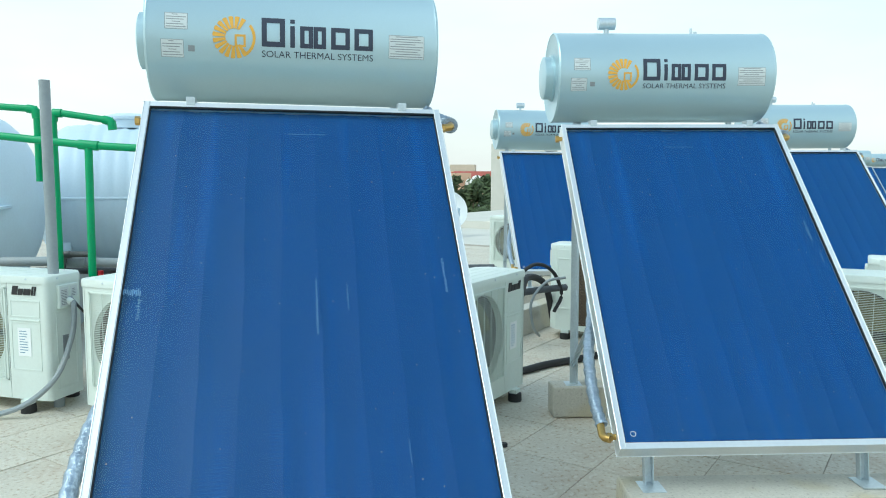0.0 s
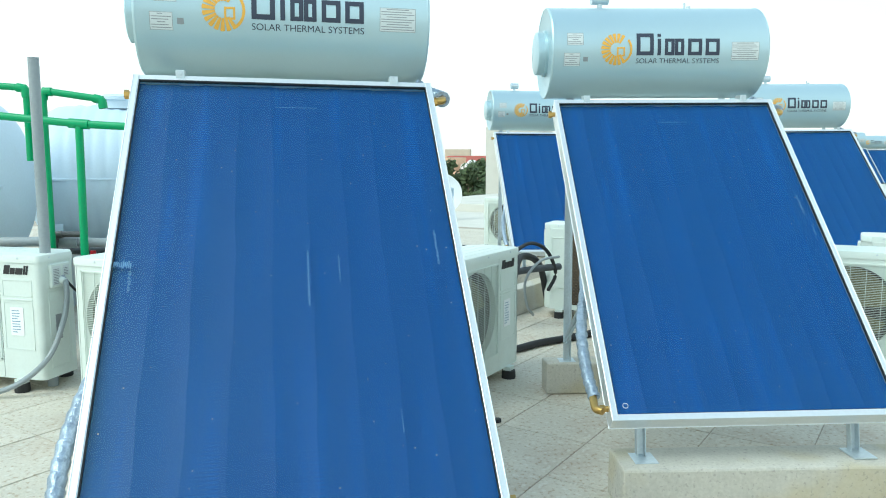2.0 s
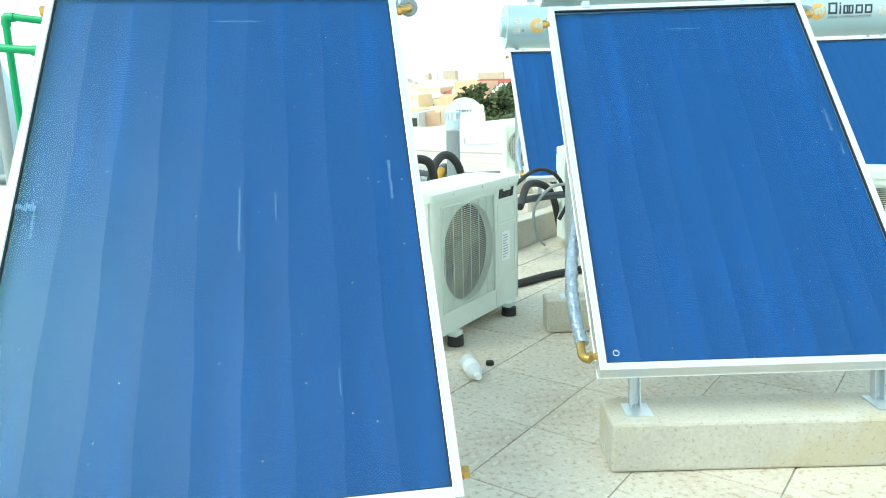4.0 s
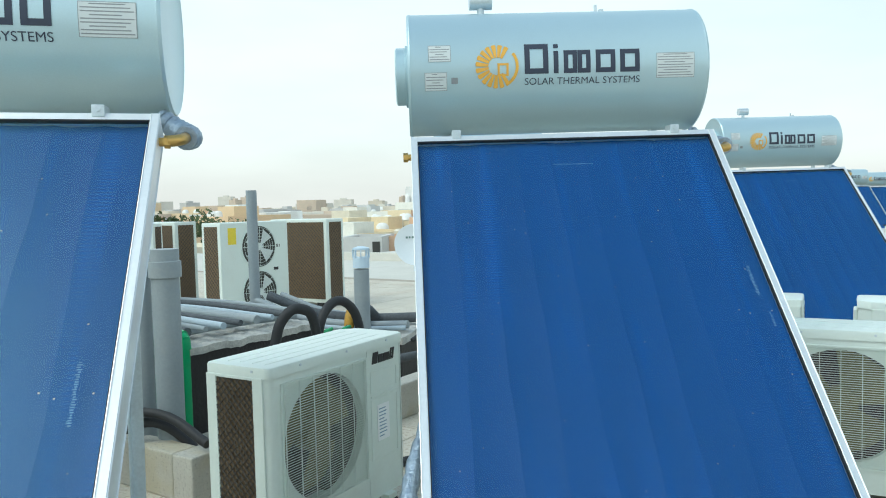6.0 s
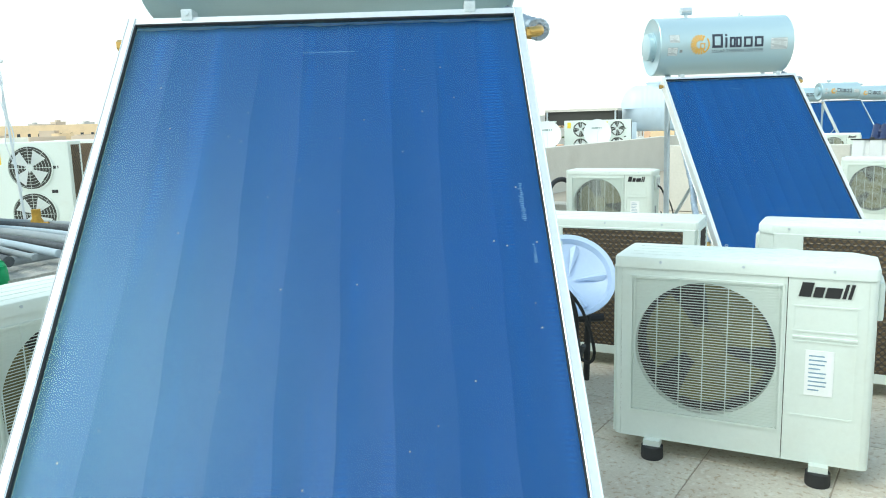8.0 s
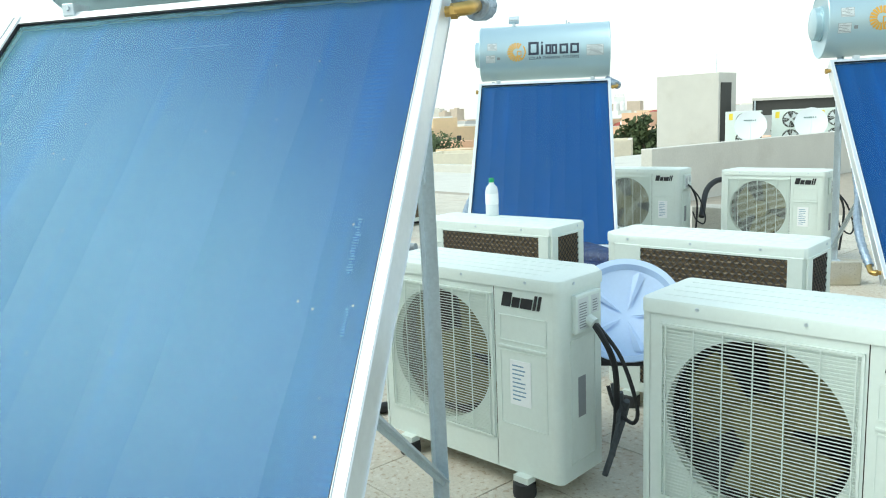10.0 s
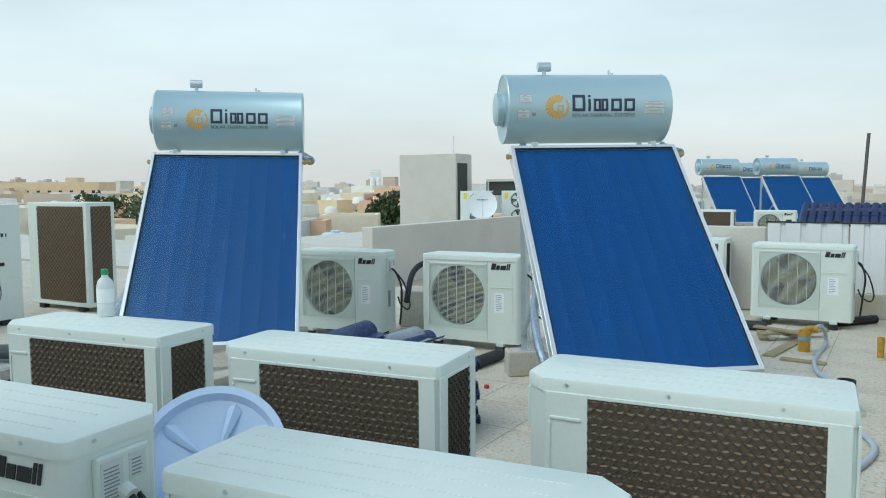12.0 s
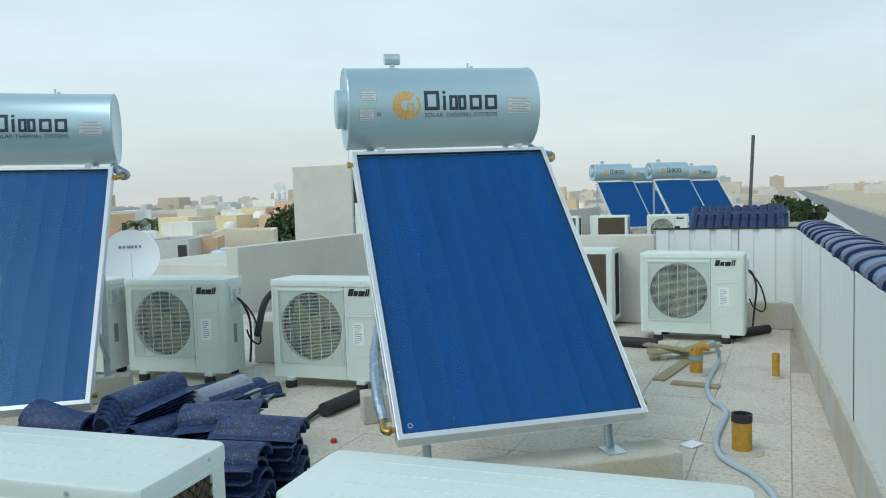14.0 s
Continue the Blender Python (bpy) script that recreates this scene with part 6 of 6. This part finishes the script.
# street lamps along the road
lamp0 = thing("street_lamp", "tall thin grey street lamp with a double arm", "street lamp", pose(*along(PC, 40, 27.5), -9.4, 0, 0, 50), "street lamps")
bm = BM()
rod(bm, (0, 0, 0), (0, 0, 10.5), 0.11, 10, 0.06)
part("pole", bm, M_GALV, lamp0)
for s in (-1, 1):
    bm = BM()
    tube(bm, [(0, 0, 10.4), (0, s * 0.9, 10.8), (0, s * 2.0, 10.75)], 0.04, 6)
    arm = part("arm", bm, M_GALV, lamp0)
    bm = BM()
    box(bm, -0.12, 0.12, min(s * 1.9, s * 2.6), max(s * 1.9, s * 2.6), 10.68, 10.8, 0.02)
    part("lamp_head", bm, M_GALV, arm)
for k in range(1, 9):
    copy_thing(lamp0, pose(*along(PC, 40 + k * 34, 27.5), -9.4, 0, 0, 50))
bm = BM()
rod(bm, (0, 0, 0), (0, 0, 14), 0.5, 10)
box(bm, -0.9, 0.9, -0.9, 0.9, 12.0, 16.5, 0.05)
tagged(part("sign_tower", bm, material("blue_sign", (0.05, 0.22, 0.55), 0.5), m=pose(*along(PC, 190, 78), -9.4)), "blue advertising column beyond the road", "sign")

# clutter on the next roof
cn = thing("canopy", "flat canopy on thin posts, the shade beneath a dark block", "canopy", pose(13.0, 32.5, 0, 0, 0, -25))
bm = BM()
box(bm, -1.6, 1.6, -1, 1, 1.75, 1.85)
part("canopy_roof", bm, M_CONC2, cn)
# a solid dark box stands in for the shade below the canopy
bm = BM()
box(bm, -1.6, 1.6, -0.9, 1, 1.15, 1.75)
part("shaded_side", bm, M_DARK, cn)
for sx in (-1.5, 1.5):
    bm = BM()
    rod(bm, (sx, -0.95, 0), (sx, -0.95, 1.75), 0.04, 8)
    part("post", bm, M_GALV, cn)
wt_far = copy_thing(bpy.data.objects["water_tank"], pose(16.6, 33.0, -0.02, 0, 0, -20))
wt_far.scale = (1.7, 1.5, 1.45)
for k in range(2):
    bm = BM()
    tube(bm, [(0, 0, 0), (0, 0, 0.55), (0.14, 0, 0.75), (0.32, 0, 0.75), (0.46, 0, 0.55), (0.46, 0, 0)], 0.03, 8)
    tagged(part("ladder_hoop", bm, M_BLACK, smooth=True, m=pose(9.75 + 0.26 * k, 30.2 + 0.3 * k, -0.02, 0, 0, -30)), "black tubular ladder hoop at the roof edge", "ladder", "ladder hoops")


# ---- small things ----
dish(3.087, 14.96, 0.60, 0.47, (0.12, -1, 0.28), "pale satellite dish on a roof mast")
dish(9.75, 26.3, 0.86, 0.50, (-0.25, -1, 0.25), "white satellite dish before a far condenser")
dish(11.75, 26.6, 0.88, 0.50, (-0.25, -1, 0.25), "white satellite dish before a far condenser")

# loose dish lying among the condensers
BD = Vector((-0.05, -0.75, 0.62)).normalized()
BMAT = Matrix.Translation((3.815, 2.10, 0.60)) @ BD.to_track_quat("Z", "Y").to_matrix().to_4x4()
loose = thing("loose_dish", "pale blue pressed dish leaning between condensers on pipe legs", "satellite dish")
bm = BM()
R_ = 0.24
lathe(bm, [(0.01, 0)] + [(R_ * k / 10, 0.07 * (k / 10) ** 2) for k in range(1, 9)] + [(R_ * 0.84, 0.048), (R_ * 0.9, 0.075), (R_, 0.08), (R_, 0.07), (R_ * 0.9, 0.06)] + [(R_ * k / 10, 0.07 * (k / 10) ** 2 - 0.008) for k in range(8, 0, -1)], 48, BMAT)
part("bowl", bm, M_BOWL, loose, smooth=True)
for k in range(5):
    bm = BM()
    a = k * math.tau / 5
    vs = [bm.verts.new(BMAT @ Vector((r * math.cos(a + d), r * math.sin(a + d), 0.07 * (r / R_) ** 2 + z))) for r, d, z in ((0.02, 0, 0.010), (0.18, 0.14, 0.0), (0.195, 0, 0.014), (0.18, -0.14, 0.0))]
    bm.faces.new((vs[0], vs[1], vs[2]))
    bm.faces.new((vs[0], vs[2], vs[3]))
    part("pressed_rib", bm, M_BOWL, loose)
bm = BM()
for dx in (-0.16, 0.16):
    rod(bm, (3.80 + dx, 2.24, 0), (3.80 + dx, 2.20, 0.50), 0.018, 8)
rod(bm, (3.58, 2.22, 0.36), (4.05, 2.22, 0.36), 0.022, 8)
part("pipe_legs", bm, M_BLACK, loose)


def jug(x, y, z, tip, label, cap):
    th = thing("plastic_bottle", label, "bottle", pose(x, y, z) @ tip)
    bm = BM()
    lathe(bm, [(0.036, 0), (0.040, 0.006), (0.040, 0.06), (0.038, 0.065), (0.040, 0.07), (0.040, 0.15), (0.034, 0.175), (0.016, 0.195), (0.014, 0.21)], 24)
    part("bottle_body", bm, M_BOTTLE, th, smooth=True)
    bm = BM()
    lathe(bm, [(0.0405, 0.07), (0.0408, 0.072), (0.0408, 0.135), (0.0405, 0.137)], 24)
    part("paper_label", bm, M_PAPER, th, smooth=True)
    bm = BM()
    lathe(bm, [(0.017, 0.205), (0.017, 0.228), (0.014, 0.232)], 16)
    part("cap", bm, cap, th, smooth=True)
    return th


M_BOTTLE = material("milky_plastic", (0.72, 0.76, 0.77), 0.35, var=0.03)
jug(3.115, 3.52, FOOT + AH, pose(0, 0, 0), "milky plastic bottle with a green cap on a condenser", M_GREEN)
jug(1.567, 0.60, 0.042, pose(0, 0, 0, 90, 0, 8), "milky plastic bottle lying on the tiles", M_PAPER)
bm = BM()
lathe(bm, [(0.02, 0), (0.021, 0.003), (0.021, 0.018), (0.018, 0.02)], 16)
tagged(part("bottle_cap", bm, M_BLACK, m=pose(1.69, 0.64, 0)), "small black cap lying on the tiles", "cap")
bm = BM()
lathe(bm, [(0.02, 0), (0.02, 0.02), (0.016, 0.024)], 12)
tagged(part("red_cap", bm, M_RED, m=pose(5.35, 5.08, 0)), "small red plastic cap lying on the tiles", "cap")

# taped pipe stubs in the roof
for x, y, h, r, lab in ((8.39, 5.76, 0.20, 0.05, "ochre taped pipe stub with a blue band"), (8.87, 5.41, 0.19, 0.028, "thin ochre taped pipe stub"), (7.54, 4.06, 0.22, 0.055, "ochre pipe stub with a dark open mouth")):
    th = thing("pipe_stub", lab, "pipe stub", pose(x, y, 0), "pipe stubs")
    bm = BM()
    lathe(bm, [(r, 0), (r, h - 0.04)], 20)
    part("tube", bm, M_YEL, th, smooth=True)
    bm = BM()
    lathe(bm, [(r * 1.04, h - 0.045), (r * 1.04, h), (r * 0.85, h), (r * 0.85, h - 0.03)], 20)
    part("mouth", bm, M_BLACK if r > 0.052 else M_YEL, th, smooth=True)
    bm = BM()
    lathe(bm, [(r * 2.4, -0.002), (r * 2.1, 0.008), (r * 1.1, 0.014)], 18)
    for v in bm.verts:
        v.co.xy *= 1 + 0.3 * noise.noise(v.co * 30)
    part("mortar_collar", bm, M_CONC, th)
    if r == 0.05:
        bm = BM()
        lathe(bm, [(r * 1.06, h - 0.085), (r * 1.08, h - 0.08), (r * 1.08, h - 0.055), (r * 1.06, h - 0.05)], 20)
        part("blue_band", bm, M_PRINT, th, smooth=True)
        bm = BM()
        tube(bm, [(0, 0, h - 0.02), (0.03, -0.02, h + 0.02), (0.09, -0.05, h + 0.015)], 0.03, 10)
        part("tape_wrap", bm, M_YEL, th, smooth=True)
pipe([(8.45, 5.74, 0.22), (8.66, 5.90, 0.20), (8.76, 5.98, 0.03), (8.26, 5.42, 0.018), (8.01, 5.02, 0.018), (7.90, 4.70, 0.018), (7.53, 4.28, 0.018), (7.35, 3.98, 0.018), (7.32, 3.65, 0.018), (7.15, 3.3, 0.018), (6.6, 2.9, 0.018)], 0.018, M_HOSE, "pale grey-blue hose snaking over the tiles", "hose", 10)
for (a, b, w, z) in (((8.76, 7.10), (8.34, 6.30), 0.09, 0.02), ((8.60, 6.35), (9.20, 6.72), 0.08, 0.05), ((8.29, 6.30), (9.06, 6.40), 0.09, 0.08), ((7.98, 5.66), (8.64, 6.23), 0.10, 0.02), ((8.03, 5.55), (8.28, 5.30), 0.09, 0.02), ((8.39, 6.55), (8.64, 6.10), 0.09, 0.11)):
    d = Vector((b[0] - a[0], b[1] - a[1], 0))
    bm = BM()
    box(bm, 0, d.length, -w / 2, w / 2, 0, 0.02, 0.002)
    tagged(part("plank", bm, M_WOOD, m=pose(a[0], a[1], z - 0.02, 0, 0.5, math.degrees(math.atan2(d.y, d.x)))), "short weathered scrap plank on the roof", "plank", "scrap planks")
for a, b, r in (((5.36, 5.66, 0.05), (5.66, 5.97, 0.05), 0.05), ((9.50, 6.86, 0.045), (10.05, 6.97, 0.045), 0.045), ((8.28, 7.10, 0.05), (8.63, 6.75, 0.05), 0.05)):
    bm = BM()
    rod(bm, a, b, r, 16)
    tagged(part("foam_lagging", bm, M_BLACK, smooth=True), "short length of black foam pipe lagging", "lagging", "foam lagging")
pipe([(4.95, 5.0, 0.02), (5.15, 5.4, 0.02), (5.4, 5.85, 0.03), (5.75, 6.3, 0.02)], 0.016, M_BLACK, "black cable lying on the tiles", "cable")
bm = BM()
box(bm, -0.06, 0.06, -0.045, 0.045, 0, 0.012, 0.006)
tagged(part("plaster_scrap", bm, M_PAPER, m=pose(7.34, 4.25, 0, 0, 0, 20)), "white scrap lying on the tiles", "scrap")
for x, y, rz in ((4.93, 3.15, 20), (4.88, 3.45, 70), (4.80, 2.95, 5)):
    bm = BM()
    box(bm, -0.05, 0.05, -0.03, 0.03, 0, 0.015, 0.005)
    tagged(part("plaster_scrap", bm, M_PAPER, m=pose(x, y, 0, 0, 0, rz)), "white scrap lying on the tiles", "scrap")


def ac_loc(i, p):
    x, y, yaw = CONDENSERS[i]
    return pose(x, y, 0, 0, 0, yaw) @ Vector(p)


def wiring(i, pts, r, mat, label):
    bm = BM()
    tube(bm, [ac_loc(i, p) for p in pts], r, 8, 8)
    tagged(part("cable", bm, mat, smooth=True), label, "cable", "condenser cables")


S = AW / 2
for i in (1, 5, 7, 6):
    wiring(i, [(S + 0.02, -0.02, 0.70), (S + 0.06, -0.01, 0.66), (S + 0.09, 0.05, 0.52), (S + 0.07, 0.10, 0.32), (S + 0.05, 0.10, 0.12)], 0.012 if i == 1 else 0.010, M_BLACK, "black cable hanging from a condenser's wiring cover")
    wiring(i, [(S + 0.03, 0.02, 0.68), (S + 0.12, 0.05, 0.55), (S + 0.17, 0.08, 0.36), (S + 0.14, 0.10, 0.28), (S + 0.06, 0.11, 0.32), (S + 0.02, 0.12, 0.4)], 0.008, M_BLACK, "thin black cable looping beside a condenser")
wiring(9, [(S + 0.02, -0.01, 0.72), (S + 0.06, -0.02, 0.66), (S + 0.06, -0.06, 0.45), (S + 0.03, -0.22, 0.2), (S - 0.25, -0.36, 0.03), (S - 0.9, -0.5, 0.02)], 0.017, M_PVC, "grey conduit curving from a condenser to the floor")
wiring(9, [(S + 0.02, 0.0, 0.72), (S + 0.06, 0.06, 0.62), (S + 0.10, 0.18, 0.50)], 0.008, M_BLACK, "thin black cable beside a condenser")
for i in (1, 9):
    bm = BM()
    rod(bm, ac_loc(i, (S + 0.02, -0.02, 0.705)), ac_loc(i, (S + 0.05, -0.02, 0.69)), 0.022, 10)
    tagged(part("cable_gland", bm, M_WHITE), "white cable gland on a wiring cover", "cable gland", "cable glands")
for k in range(3):
    wiring(1, [(S + 0.05 + 0.03 * k, 0.11, 0.42 - 0.03 * k), (S + 0.08, 0.10 + 0.02 * k, 0.28), (S + 0.06, 0.08, 0.14), (S + 0.04, 0.06, 0.05)], 0.012, M_LAG, "lagged refrigerant line at the service valves")
pipe([(4.98, 7.2, 0.35), (5.08, 7.45, 0.62), (5.28, 7.6, 0.70), (5.48, 7.5, 0.55), (5.58, 7.2, 0.4)], 0.03, M_BLACK, "thick black hose arching between condensers", "hose", group="black hoses")
concrete_block(5.25, 7.68, -40, 0.5, 0.3, 0.40, "low rough concrete stub behind the condensers")
pipe([(2.55, 3.35, 0.03), (2.42, 3.05, 0.18), (2.38, 2.95, 0.42), (2.52, 3.0, 0.58), (2.72, 3.12, 0.60)], 0.012, M_PVC, "grey conduit curling beside a condenser", "conduit")
pipe([(2.15, 2.75, 0.62), (2.4, 2.95, 0.74), (2.6, 3.1, 0.66), (2.7, 3.15, 0.45), (2.62, 3.1, 0.30)], 0.016, M_BLACK, "black hose arching to a condenser's service side", "hose", group="black hoses")
pipe([(2.05, 2.9, 0.47), (2.45, 3.05, 0.50), (2.75, 3.2, 0.50)], 0.03, M_LAG, "dark lagged pipe running to a condenser", "pipe")
for x, y, rz in ((4.37, 6.55, -60), (4.82, 6.25, -20), (4.70, 6.40, -75)):
    spare_tile(x, y, 0.014, 0, 0, rz, rz == -20)

# ---- roof paving ----
TS = 0.5
bm = BM()
box(bm, -TS / 2 + 0.003, TS / 2 - 0.003, -TS / 2 + 0.003, TS / 2 - 0.003, -0.012, 0.0, 0.0015)
bmesh.ops.recalc_face_normals(bm, faces=bm.faces)
paver_mesh = bpy.data.meshes.new("paver")
bm.to_mesh(paver_mesh)
bm.free()
paver_mesh.materials.append(M_TILE)
spots = []
for i in range(-46, 1):
    for j in range(-2, 34):
        s, t = (i - 0.5) * TS, (j + 0.5) * TS
        if -t > 0.15 - 0.056 * s:
            continue
        if s > -0.3 and t > 6.5:
            continue
        spots.append((s, t))
# nearest to the middle of the stretch that is walked
spots.sort(key=lambda q: min((Vector(along(PC, q[0], -q[1])) - Vector(c)).length for c in ((1.2, -0.8), (3.0, 0.6), (5.5, 2.6), (7.6, 4.2))))
for s, t in spots[:300]:
    o = new("paver", paver_mesh)
    o.parent = floor
    o.matrix_basis = pose(s, t, random.uniform(-0.0015, 0.0015), random.uniform(-0.12, 0.12), random.uniform(-0.12, 0.12), random.choice((0, 90, 180, 270)))
verts, faces = [], []
for s, t in spots[300:]:
    n0 = len(verts)
    h = TS / 2 - 0.003
    z = random.uniform(-0.0015, 0.0015)
    for dz in (-0.012, 0.0):
        verts += [(s - h, t - h, z + dz), (s + h, t - h, z + dz), (s + h, t + h, z + dz), (s - h, t + h, z + dz)]
    faces += [tuple(n0 + k for k in f) for f in ((4, 5, 6, 7), (0, 1, 5, 4), (1, 2, 6, 5), (2, 3, 7, 6), (3, 0, 4, 7))]
me = bpy.data.meshes.new("far_pavers")
me.from_pydata(verts, [], faces)
me.materials.append(M_TILE)
o = new("far_pavers", me)
o.parent = floor
o["kind"] = "stuff"
